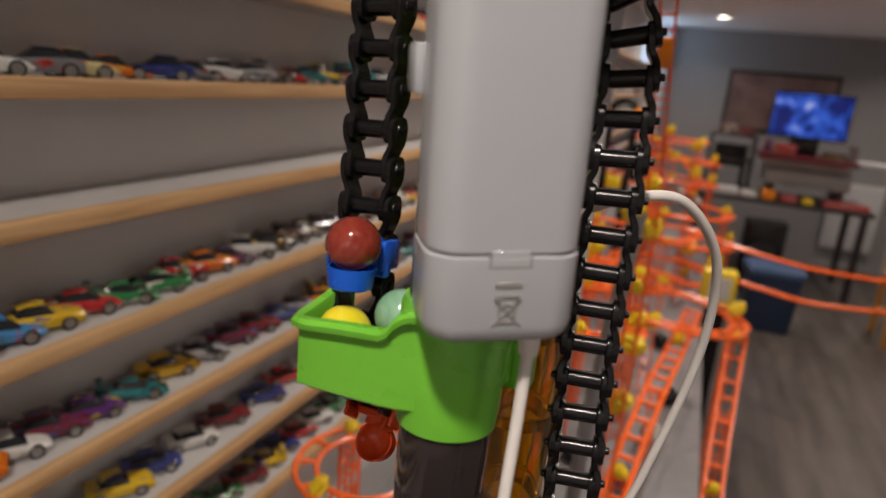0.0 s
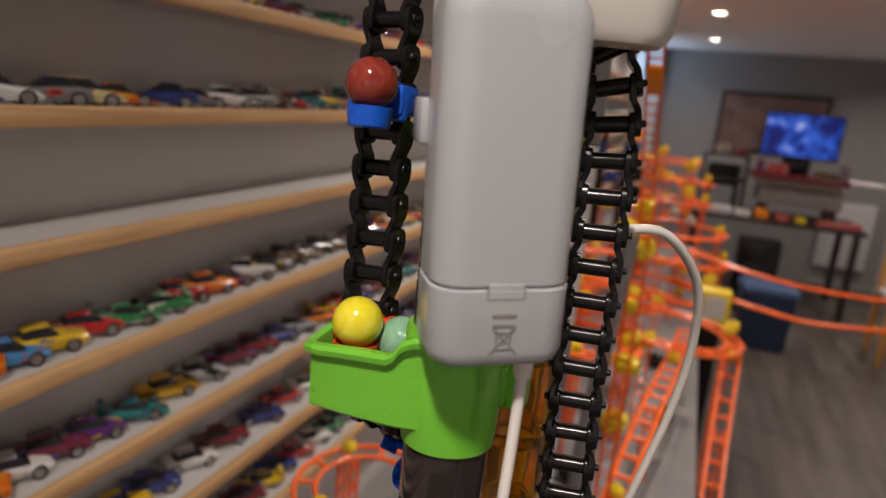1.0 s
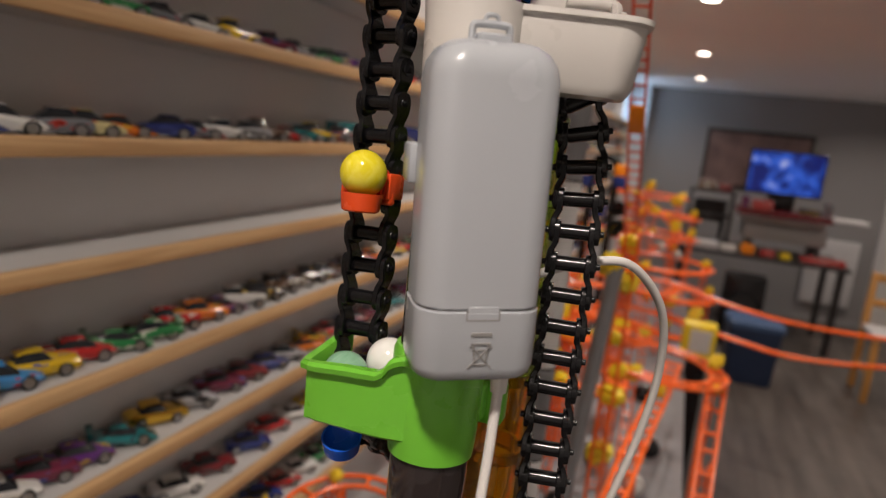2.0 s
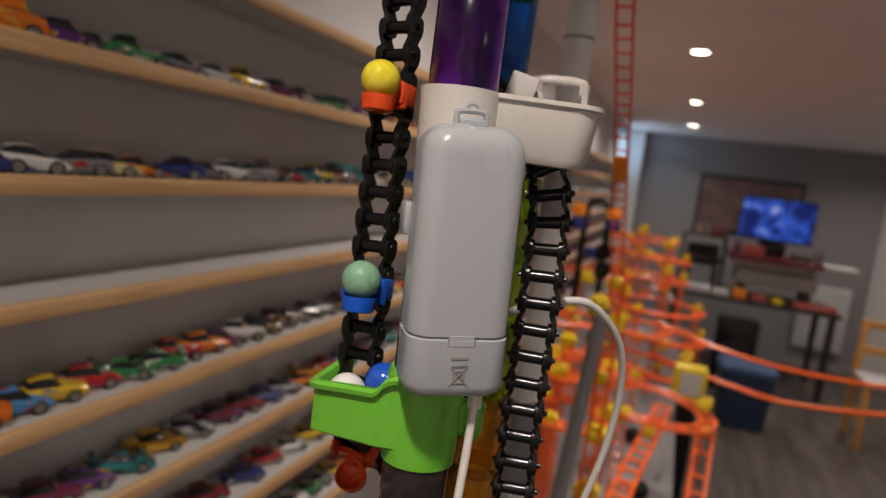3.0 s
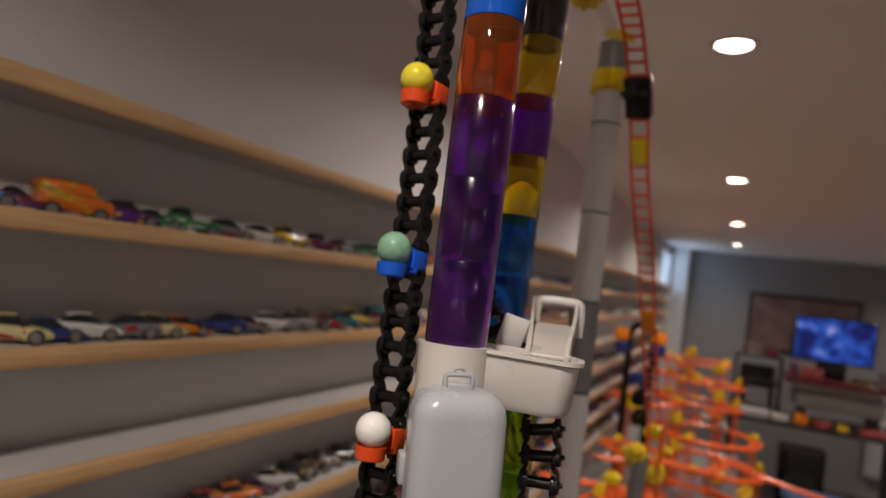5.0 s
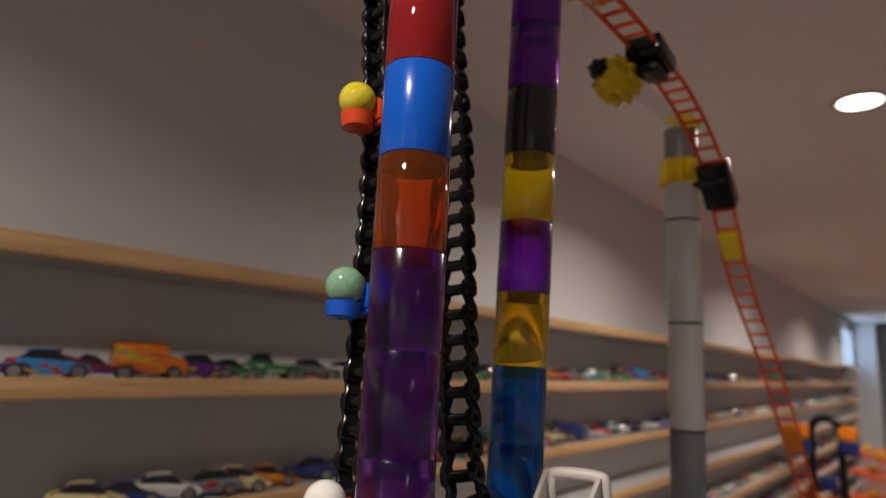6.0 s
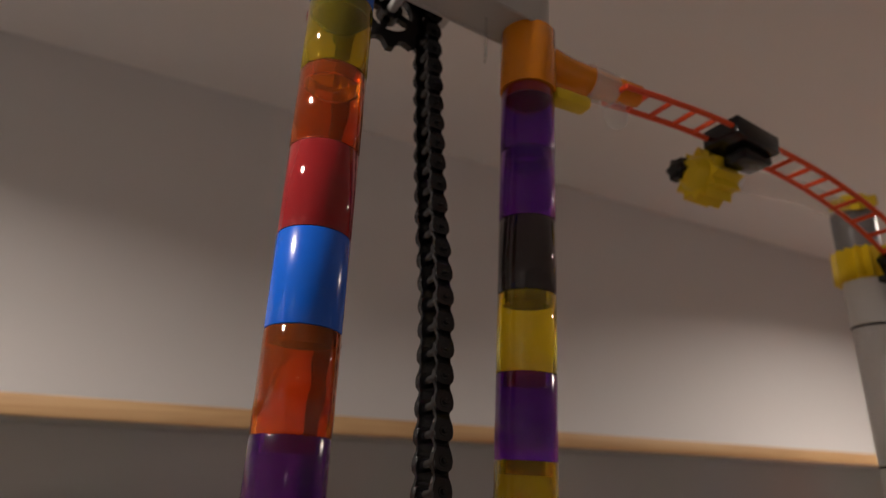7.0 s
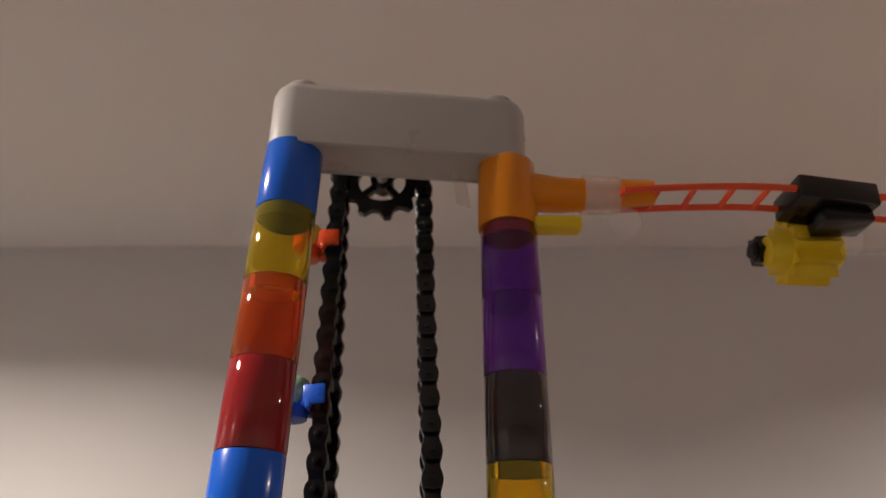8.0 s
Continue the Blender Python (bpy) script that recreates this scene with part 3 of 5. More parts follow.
hx, hy, hz = 0.0130, 0.0640, HZ1 - HZ0
bm = stack([(hx - 0.0022, hy - 0.0022, 0.0110, 0.0012), (hx - 0.0012, hy - 0.0012, 0.0120, 0.0), (hx, hy, 0.0128, 0.0006), (hx + 0.0006, hy + 0.0006, 0.0128, hz - 0.006), (hx - 0.0004, hy - 0.0004, 0.0124, hz - 0.002), (hx - 0.0030, hy - 0.0030, 0.0100, hz)], n=8)
TILT_H = pose(-0.0058, 0.0552, HZ0, -1.2, 0, 4.2)
housing = part("top_housing", bm, M_HOUSING, tower, "white plastic top housing", TILT_H)
for y in (-0.050, 0.050):
    part("cap_boss", lathe([(0, 0.0), (0.0105, 0.0), (0.0102, 0.0035), (0.009, 0.0048), (0, 0.005)], 32), M_HOUSING, housing, "", Matrix.Translation((0.0, y, hz - 0.0008)))
AXLE = Vector((-0.050, 0.0447, 1.9075))
bm = box_bm(-0.0016, 0.0016, -0.0085, 0.0085, -0.006, 0.016, 0.0012, 2)
part("axle_bracket", bm, M_CLEAR, tower, "translucent axle bracket", pose(AXLE.x + 0.0305, AXLE.y, AXLE.z, 0, 0, 4))
part("hood", box_bm(-0.079, -0.0195, -0.008, 0.0935, 1.9345, 1.938, 0.0012, 1), M_HOUSING, tower, "white plate over the sprocket")
part("hood_web", box_bm(-0.0215, -0.0188, 0.0, 0.09, 1.9080, 1.9344, 0.0008, 1), M_HOUSING, tower, "white web behind the housing")
part("spill_tab", box_bm(-0.0008, 0.0008, -0.008, 0.008, -0.012, 0.008, 0.0007, 1), M_FILM, tower, "clear plastic spill tab", pose(-0.016, 0.086, 1.884, 20, 0, 60))
part("axle", lathe([(0, -0.012), (0.0028, -0.012), (0.0028, 0.026), (0.0046, 0.026), (0.0046, 0.034), (0.0032, 0.0362), (0, 0.0366)], 16), M_CLEAR, tower, "pale axle pin", Matrix.Translation(AXLE) @ pose(0, 0, 0, 0, 90, 0))


def sprocket_bm(r, teeth=10):
    bm = bmesh.new()
    outer, inner = [], []
    for k in range(teeth * 4):
        a = 2 * math.pi * k / (teeth * 4)
        rr = r + (0.0032 if k % 4 in (0, 1) else -0.0012)
        outer.append((rr * math.cos(a), rr * math.sin(a)))
        inner.append(((r - 0.0075) * math.cos(a), (r - 0.0075) * math.sin(a)))
    lay = {}
    for z in (-0.0022, 0.0022):
        lay[z] = ([bm.verts.new((x, y, z)) for x, y in outer], [bm.verts.new((x, y, z)) for x, y in inner])
    n = len(outer)
    (o0, i0), (o1, i1) = lay[-0.0022], lay[0.0022]
    for k in range(n):
        j = (k + 1) % n
        bm.faces.new((o0[k], o0[j], o1[j], o1[k]))
        bm.faces.new((i0[k], i1[k], i1[j], i0[j]))
        bm.faces.new((o1[k], o1[j], i1[j], i1[k]))
        bm.faces.new((o0[k], i0[k], i0[j], o0[j]))
    for k in range(4):
        add_box(bm, 0.003, r - 0.006, -0.002, 0.002, -0.0018, 0.0018, m=pose(0, 0, 0, 0, 0, 90 * k + 20))
    lathe([(0.0029, -0.004), (0.0065, -0.004), (0.0065, 0.004), (0.0029, 0.004)], 20, bm, closed=True)
    return bm


SPR_R = 0.0232
sprocket = part("sprocket", sprocket_bm(SPR_R - 0.0025), M_BLACK, tower, "black toothed sprocket", Matrix.Translation(AXLE) @ pose(0, 0, 0, 0, 90, 0))
LOW = Vector((0.0, 0.040, 1.06))
LOWYAW = 45.0
low_sprocket = part("lower_sprocket", sprocket_bm(SPR_R - 0.0025), M_BLACK, tower, "black toothed sprocket", pose(*LOW, 0, 90, LOWYAW))
bm = sweep([LOW + Vector((0.02, 0.02, 0)), LOW + Vector((0.045, 0.045, 0))], 0.003, 12)
add_box(bm, 0.030, 0.062, 0.062, 0.098, 1.0, 1.10, 0.004, 2)
part("drive_motor", bm, M_WHITE, tower, "white motor block")

# green feed tray round the near tube
tray = empty("feed_tray", Matrix.Identity(4))
tagged(tray, "bright green plastic marble feed tray clamped round the tube", "tray")
part("sleeve", lathe([(0.0139, 0.0), (0.0150, 0.0006), (0.0158, 0.010), (0.0160, 0.036), (0.0150, 0.0385), (0.0139, 0.0385)], 40, closed=True), M_GREEN, tray, "", along(axis_a, 1.4165))


def ribbon(points, z0, z1, thick, bm=None, lip=0.0):
    """An upright wall of some thickness along plan points (x, y, top rise)."""
    bm = bm or bmesh.new()
    P = [Vector((p[0], p[1], 0)) for p in points]
    rows = []
    for i, p in enumerate(P):
        t = (P[min(i + 1, len(P) - 1)] - P[max(i - 1, 0)]).normalized()
        nrm = Vector((t.y, -t.x, 0))
        up = z1 + (points[i][2] if len(points[i]) > 2 else 0)
        o = p + nrm * thick / 2
        q = p - nrm * thick / 2
        prof = [(o, z0 + 0.001), (o, up - 0.004), (o + nrm * lip, up - 0.003), (o + nrm * lip * 1.15, up - 0.0012), (o + nrm * lip * 0.7, up), (q + nrm * 0.0004, up), (q, up - 0.0006), (q, z0), (o - nrm * 0.001, z0)]
        rows.append([bm.verts.new((v.x, v.y, z)) for v, z in prof])
    for a, b in zip(rows, rows[1:]):
        for k in range(len(a)):
            j = (k + 1) % len(a)
            bm.faces.new((a[k], a[j], b[j], b[k]))
    bm.faces.new(rows[0])
    bm.faces.new(rows[-1])
    return bm


edge = [(-0.0385, 0.006, 0.0025), (-0.0405, 0.002, 0.002), (-0.0412, -0.008, 0.0), (-0.041, -0.019, -0.001), (-0.0392, -0.0235, 0.0), (-0.035, -0.0252, 0.0008), (-0.024, -0.0252, 0.0020),
        (-0.0122, -0.0250, 0.0028), (-0.0102, -0.0248, 0.0042), (-0.0086, -0.0246, 0.0070), (-0.0070, -0.0243, 0.0085), (-0.004, -0.0235, 0.0095), (0.000, -0.0232, 0.0095)]
part("rim_wall", ribbon(edge, 1.4235, 1.4448, 0.0016, lip=0.0022), M_GREEN, tray)
bm = box_bm(-0.0215, -0.008, -0.0245, 0.002, 1.4236, 1.4262, 0.0006, 1)
add_box(bm, -0.0395, -0.0216, -0.0245, -0.0232, 1.4236, 1.4262)
part("tray_floor", bm, M_GREEN, tray)
bm = box_bm(0.014, 0.024, 0.004, 0.013, 1.424, 1.440, 0.002, 2)
add_box(bm, 0.010, 0.018, -0.002, 0.010, 1.427, 1.440, 0.001, 1)
part("rear_bracket", bm, M_GREEN, tray)

# white basket round the near tube, with a raised chute and handle
basket = empty("white_basket", Matrix.Identity(4))
tagged(basket, "white plastic catch basket with raised handle, fitted under the purple tube", "basket")
part("sleeve", lathe([(0.0137, 0.0), (0.0155, 0.001), (0.0160, 0.020), (0.0166, 0.026), (0.0137, 0.026)], 40, closed=True), M_BASKET, basket, "", along(axis_a, 1.541))
bm = stack([(0.0180, 0.0095, 0.007, 0.0), (0.0200, 0.0112, 0.008, 0.003), (0.0215, 0.0122, 0.008, 0.022), (0.0230, 0.0135, 0.009, 0.0228), (0.0230, 0.0135, 0.009, 0.0245), (0.0205, 0.0112, 0.008, 0.0245), (0.0195, 0.0102, 0.007, 0.004)], n=6)
part("bowl", bm, M_BASKET, basket, "", pose(0.0285, 0.0085, 1.5425, 0, 1.5, 12) @ Matrix.Diagonal((1.12, 1.10, 1.0, 1.0)))
F0, F1 = Vector((0.0385, 0.010, 0)), Vector((0.0172, 0.0985, 0))
side = Vector((0.96, 0.22, 0))
bm = bmesh.new()
for s in (-1, 1):
    a, b = F0 + s * 0.0085 * side, F1 + s * 0.0125 * side
    prof = [(a, 1.564, 1.5675), (a.lerp(b, 0.28), 1.564, 1.5745), (a.lerp(b, 0.75), 1.569, 1.580), (b, 1.574, 1.5905)]
    rows = []
    for p, z0, z1 in prof:
        rows.append([bm.verts.new((p.x + e * side.x, p.y + e * side.y, zz)) for e, zz in ((-0.001, z0), (-0.001, z1), (0.001, z1), (0.001, z0))])
    for r0, r1 in zip(rows, rows[1:]):
        for k in range(4):
            j = (k + 1) % 4
            bm.faces.new((r0[k], r0[j], r1[j], r1[k]))
    bm.faces.new(rows[0])
    bm.faces.new(rows[-1])
part("chute_side", bm, M_BASKET, basket)
a, b = F1 - 0.0125 * side, F1 + 0.0125 * side
a, b = a + 0.002 * side, b + 0.002 * side
loop_pts = [Vector((a.x, a.y, 1.570)), Vector((a.x, a.y, 1.5845)), Vector((a.x, a.y, 1.5888)) + 0.003 * side, Vector((b.x, b.y, 1.5888)) - 0.003 * side, Vector((b.x, b.y, 1.5845)), Vector((b.x, b.y, 1.570))]
part("handle", sweep(spline(loop_pts, 5), 0.0027, 12), M_BASKET, basket)
part("chute_end", box_bm(-0.0062, 0.0062, -0.0014, 0.0014, -0.0085, 0.0075, 0.0009, 2), M_BASKET, basket, "", pose(0.0155, 0.0300, 1.5735, 8, 14, 20))
part("chute_floor", box_bm(-0.0105, 0.0105, -0.044, 0.044, -0.001, 0.001, 0.0006, 1), M_BASKET, basket, "", pose((F0.x + F1.x) / 2, (F0.y + F1.y) / 2, 1.5705, 6, 0, 13.5))

# battery box on the near tube
BOX = pose(axis_a(1.506)[0], axis_a(1.506)[1], 1.506, 1.6, -2.2, 34)
box = empty("battery_box", BOX)
tagged(box, "glossy white battery box clipped to the tube", "battery box")
BW, BD, BY = 0.0186, 0.0130, -0.0262
low, seam, high = -0.0490, -0.0270, 0.0475


def shift(bm, y):
    bmesh.ops.translate(bm, vec=(0, y, 0), verts=bm.verts)
    return bm


bm = stack([(BW - 0.0006, BD - 0.0006, 0.0078, seam + 0.0002), (BW, BD, 0.008, seam + 0.0008), (BW, BD, 0.008, high - 0.010), (BW - 0.0008, BD - 0.0006, 0.008, high - 0.0062), (BW - 0.0028, BD - 0.0022, 0.0075, high - 0.0028), (BW - 0.0062, BD - 0.0050, 0.0065, high - 0.0006), (BW - 0.0095, BD - 0.0085, 0.0030, high)], n=8)
case = part("case", shift(bm, BY), M_WHITE, box)
bm = stack([(BW - 0.0035, BD - 0.0030, 0.006, low), (BW - 0.0016, BD - 0.0014, 0.0072, low + 0.0005), (BW - 0.0003, BD - 0.0003, 0.008, low + 0.0018), (BW + 0.0003, BD + 0.0003, 0.008, low + 0.0045), (BW + 0.0003, BD + 0.0003, 0.008, seam - 0.0006), (BW - 0.0004, BD - 0.0004, 0.0078, seam - 0.0002)], n=8)
cover = part("battery_cover", shift(bm, BY), M_WHITE, box)
part("cover_latch", box_bm(-0.0046, 0.0046, BY - BD - 0.0002, BY - BD + 0.002, seam - 0.0024, seam + 0.0014, 0.0003, 1), M_WHITE, box)
bm = stack([(BW - 0.0007, BD - 0.0007, 0.0076, seam - 0.0003), (BW - 0.0007, BD - 0.0007, 0.0076, seam + 0.0006)], n=8)
part("seam", shift(bm, BY), M_MARK, box, "dark parting line")
yl = BY - BD - 0.00035
bm = box_bm(-0.0051, 0.0051, yl, yl + 0.0012, seam - 0.0029, seam - 0.0024)
add_box(bm, -0.0051, -0.0046, yl, yl + 0.0012, seam - 0.0024, seam + 0.0002)
add_box(bm, 0.0046, 0.0051, yl, yl + 0.0012, seam - 0.0024, seam + 0.0002)
part("latch_gap", bm, M_MARK, box, "dark parting line")
bm = box_bm(-0.0032, 0.0032, BY - BD - 0.0006, BY - BD + 0.0004, -0.0346, -0.0332, 0.0002, 1)
part("printed_bar", bm, M_MARK, cover, "grey printed bar")
bm = bmesh.new()
yf = BY - BD - 0.0005


def stroke(bm, x0, z0, x1, z1, w=0.0005):
    d = math.degrees(math.atan2(z1 - z0, x1 - x0))
    L = math.hypot(x1 - x0, z1 - z0)
    add_box(bm, -L / 2, L / 2, -0.0002, 0.0005, -w / 2, w / 2, m=pose((x0 + x1) / 2, yf, (z0 + z1) / 2, 0, -d, 0))


for s in ((-0.0029, -0.0366, 0.0029, -0.0366), (-0.0022, -0.037, -0.0016, -0.0430), (0.0022, -0.037, 0.0016, -0.0430), (-0.0016, -0.0430, 0.0016, -0.0430),
          (-0.0035, -0.0440, 0.0032, -0.0372), (0.0035, -0.0440, -0.0032, -0.0372), (-0.0012, -0.0386, 0.0012, -0.0386), (0.0022, -0.0366, 0.0026, -0.0375)):
    stroke(bm, *s)
part("printed_symbol", bm, M_MARK, cover, "grey crossed-out bin symbol")
bm = sweep(spline([(-0.0055, BY + 0.003, high - 0.001), (-0.0055, BY + 0.003, high + 0.0035), (-0.004, BY + 0.003, high + 0.0048), (0.004, BY + 0.003, high + 0.0048), (0.0055, BY + 0.003, high + 0.0035), (0.0055, BY + 0.003, high - 0.001)], 4), 0.0011, 8)
sweep(spline([(-0.0022, BY + 0.003, high + 0.005), (-0.0014, BY + 0.003, high + 0.0072), (0.0014, BY + 0.003, high + 0.0072), (0.0022, BY + 0.003, high + 0.005)], 4), 0.0007, 8, bm)
add_box(bm, -0.005, 0.005, BY - 0.002, BY + 0.004, high - 0.0015, high + 0.0022, 0.0006, 1)
part("hanging_loop", bm, M_WHITE, box)
bm = box_bm(-0.012, 0.012, BY + BD - 0.001, BY + BD + 0.004, -0.02, 0.03, 0.001, 1)
part("clip", bm, M_WHITE, box)
bm = box_bm(-0.0205, -0.0165, BY + BD - 0.006, BY + BD + 0.004, 0.006, 0.018, 0.0012, 2)
part("side_catch", bm, M_WHITE, box)
part("cable_grommet", lathe([(0, -0.008), (0.0026, -0.008), (0.003, 0.0), (0, 0.0005)], 16), M_CABLE, box, "", Matrix.Translation((0.0108, BY - 0.002, low)))
g = BOX @ Vector((0.0108, BY - 0.002, low - 0.006))
cable_pts = spline([g, g + Vector((0.0, -0.002, -0.02)), g + Vector((0.0, -0.007, -0.05)), g + Vector((0.0, -0.014, -0.12)), g + Vector((0.0, 0.0, -0.22)), (0.036, 0.045, 1.13), (0.046, 0.07, 1.10)], 10)
tagged(part("power_cable", sweep(cable_pts, 0.0017, 10), M_CABLE), "white power cable hanging from the battery box", "cable")
loop = spline([(0.006, 0.034, 1.4660), (0.026, 0.042, 1.4760), (0.045, 0.043, 1.4835), (0.059, 0.052, 1.4815), (0.0715, 0.070, 1.4620), (0.0745, 0.084, 1.4330), (0.071, 0.090, 1.400), (0.062, 0.090, 1.360), (0.050, 0.086, 1.310), (0.045, 0.082, 1.22), (0.046, 0.08, 1.10)], 10)
tagged(part("power_cable", sweep(loop, 0.0018, 10), M_CABLE), "white power cable looping out beside the chain", "cable")

# ---- chain ----
PITCH, SPEED = 0.012, 0.0603
LEFT_NODES = [(1.06, -0.0161, 0.0561), (1.20, -0.006, 0.074), (1.31, -0.006, 0.076), (1.362, -0.018, 0.060), (1.385, -0.033, 0.040), (1.402, -0.0365, 0.018), (1.4245, -0.0325, 0.000), (1.46, -0.0330, 0.0022), (1.50, -0.0345, 0.0065), (1.70, -0.0405, 0.0212), (1.80, -0.0460, 0.0217), (AXLE.z, AXLE.x, AXLE.y - SPR_R)]
RIGHT_NODES = [(AXLE.z, AXLE.x, AXLE.y + SPR_R), (1.80, -0.0420, 0.0691), (1.745, -0.0360, 0.0702), (1.70, -0.032, 0.0685), (1.60, -0.0185, 0.0605), (1.575, -0.007, 0.055), (1.55, 0.025, 0.0385), (1.53, 0.0340, 0.0335), (1.49, 0.0368, 0.030), (1.43, 0.0375, 0.026), (1.35, 0.039, 0.023), (1.20, 0.030, 0.020), (1.06, 0.0161, 0.0239)]
# each sample of the loop: place and the yaw of the pin
samples = []
lp = spline([(x, y, z) for z, x, y in LEFT_NODES], 30)
for p in lp:
    yaw = np.interp(p.z, [1.06, 1.30, 1.38, 1.41, 1.45, 1.6, 1.78, 1.9], [LOWYAW, 6, -12, -7, 0, -14, -12, 0])
    samples.append((p, yaw))
for k in range(1, 40):
    a = math.pi * k / 40
    samples.append((AXLE + Vector((0, -SPR_R * math.cos(a), SPR_R * math.sin(a))), 0.0))
for p in spline([(x, y, z) for z, x, y in RIGHT_NODES], 30):
    yaw = np.interp(p.z, [1.06, 1.33, 1.5, 1.85], [LOWYAW, 8, 8, 0])
    samples.append((p, yaw))
ldir = Vector((math.sin(radians(LOWYAW)), -math.cos(radians(LOWYAW)), 0))
for k in range(1, 41):
    a = math.pi * k / 40
    samples.append((LOW + ldir * (SPR_R * math.cos(a)) - Vector((0, 0, SPR_R * math.sin(a))), LOWYAW))
SP = np.array([tuple(p) for p, _ in samples])
SY = np.array([float(y) for _, y in samples])
SA = np.r_[0, np.cumsum(np.linalg.norm(np.diff(SP, axis=0), axis=1))]
LINKS = round(SA[-1] / PITCH)
SA *= LINKS * PITCH / SA[-1]
TOTAL = LINKS * PITCH


def on_chain(s):
    s = s % TOTAL
    p = Vector([float(np.interp(s, SA, SP[:, k])) for k in range(3)])
    e = 0.004
    q0 = Vector([float(np.interp((s - e) % TOTAL, SA, SP[:, k])) for k in range(3)])
    q1 = Vector([float(np.interp((s + e) % TOTAL, SA, SP[:, k])) for k in range(3)])
    yaw = radians(float(np.interp(s, SA, SY)))
    t = (q1 - q0).normalized()
    px = Vector((math.cos(yaw), math.sin(yaw), 0))
    px = (px - t * px.dot(t)).normalized()
    py = t.cross(px)
    return Matrix(((px.x, py.x, t.x, p.x), (px.y, py.y, t.y, p.y), (px.z, py.z, t.z, p.z), (0, 0, 0, 1)))


def s_at_height(z):
    """Chain length up the rising strand at which it has that height."""
    n = len(lp)
    return float(np.interp(z, SP[:n, 2], SA[:n]))


chain = empty("lift_chain", Matrix.Identity(4))
tagged(chain, "black plastic roller chain running up and down the marble lift", "chain")


def plate_bm(sign):
    """A cranked side plate: narrow end inside, wide end outside, round eyes at both pins."""
    bm = bmesh.new()
    rings = []
    for z, hw, x in ((-0.0101, 0.0018, 0.0052), (-0.0096, 0.0034, 0.0052), (-0.0083, 0.0044, 0.0052), (-0.0060, 0.0048, 0.0052), (-0.0034, 0.0044, 0.0052), (-0.0016, 0.0037, 0.0053), (0.0, 0.0035, 0.0060),
                     (0.0016, 0.0037, 0.0067), (0.0034, 0.0044, 0.0068), (0.0060, 0.0048, 0.0068), (0.0083, 0.0044, 0.0068), (0.0096, 0.0034, 0.0068), (0.0101, 0.0018, 0.0068)):
        e = 0.0004
        rings.append([bm.verts.new((sign * (x + dx), y, z)) for dx, y in ((0, -hw + e), (e, -hw), (0.0023 - e, -hw), (0.0023, -hw + e), (0.0023, hw - e), (0.0023 - e, hw), (e, hw), (0, hw - e))])
    for a, b in zip(rings, rings[1:]):
        for k in range(8):
            j = (k + 1) % 8
            bm.faces.new((a[k], a[j], b[j], b[k]))
    bm.faces.new(rings[0])
    bm.faces.new(rings[-1])
    return bm


pin_prof = [(0, -0.0108), (0.0009, -0.0108), (0.0012, -0.0105), (0.0012, -0.0095), (0.0022, -0.0094), (0.0024, -0.0089), (0.0024, -0.0088), (0.0024, -0.0053), (0.0028, -0.0052), (0.0028, 0.0)]
pin_prof += [(r, -z) for r, z in pin_prof[-2::-1]]
link_me = mesh_of("link", lathe(pin_prof, 14, m=pose(0, 0, 0.0060, 0, 90, 0)), M_BLACK)
plate_me = [mesh_of("side_plate", plate_bm(sign), M_BLACK) for sign in (-1, 1)]
links = []
for k in range(LINKS):
    ob = new("link", link_me)
    ob.parent = chain
    for me in plate_me:
        c = new("side_plate", me)
        c.parent = ob
    links.append((ob, k * PITCH))


# carriers and marbles
def carrier_parts(material):
    bm = lathe([(0, -0.0110), (0.0056, -0.0110), (0.0066, -0.0104), (0.0072, -0.0062), (0.0074, -0.0044), (0.0066, -0.0044), (0.0060, -0.0062), (0.0034, -0.0080), (0, -0.0084)], 24, m=Matrix.Translation((0.0035, -0.0145, 0)))
    add_box(bm, -0.0035, 0.0035, -0.0095, -0.0035, -0.0085, -0.0045, 0.0006, 1)
    bm2 = box_bm(-0.0100, -0.0083, -0.0065, 0.0030, -0.0055, 0.0035, 0.0006, 1)
    add_box(bm2, 0.0083, 0.0108, -0.0080, 0.0026, -0.0060, 0.0034, 0.0010, 2)
    add_box(bm2, -0.0100, 0.0110, -0.0068, -0.0036, -0.0080, -0.0030, 0.0008, 1)
    for x in (-0.0088, 0.0072):
        add_box(bm2, x, x + 0.0016, -0.0098, -0.0050, -0.0060, 0.0045, 0.0007, 1)
    return mesh_of("cup", bm, material), mesh_of("clip", bm2, material)


CARRIER = {"blue": carrier_parts(M_CBLUE), "orange-red": carrier_parts(M_CRED)}
S_YELLOW = s_at_height(1.45) - 0.0645
STEP = 7 * PITCH
carriers = []
# steps behind the yellow marble's carrier; a long stretch of chain ahead of the maroon one carries none
for k in [-1, *range(0, 6)]:
    s0 = S_YELLOW - k * STEP - (0.008 if k == -1 else 0)
    color = "orange-red" if k % 2 == 0 else "blue"
    ob = empty("carrier")
    ob.parent = chain
    tagged(ob, f"{color} marble carrier cup")
    cup, clip = CARRIER[color]
    for nm, me in (("cup", cup), ("clip", clip)):
        c = new(nm, me)
        c.parent = ob
    carriers.append((ob, s0))


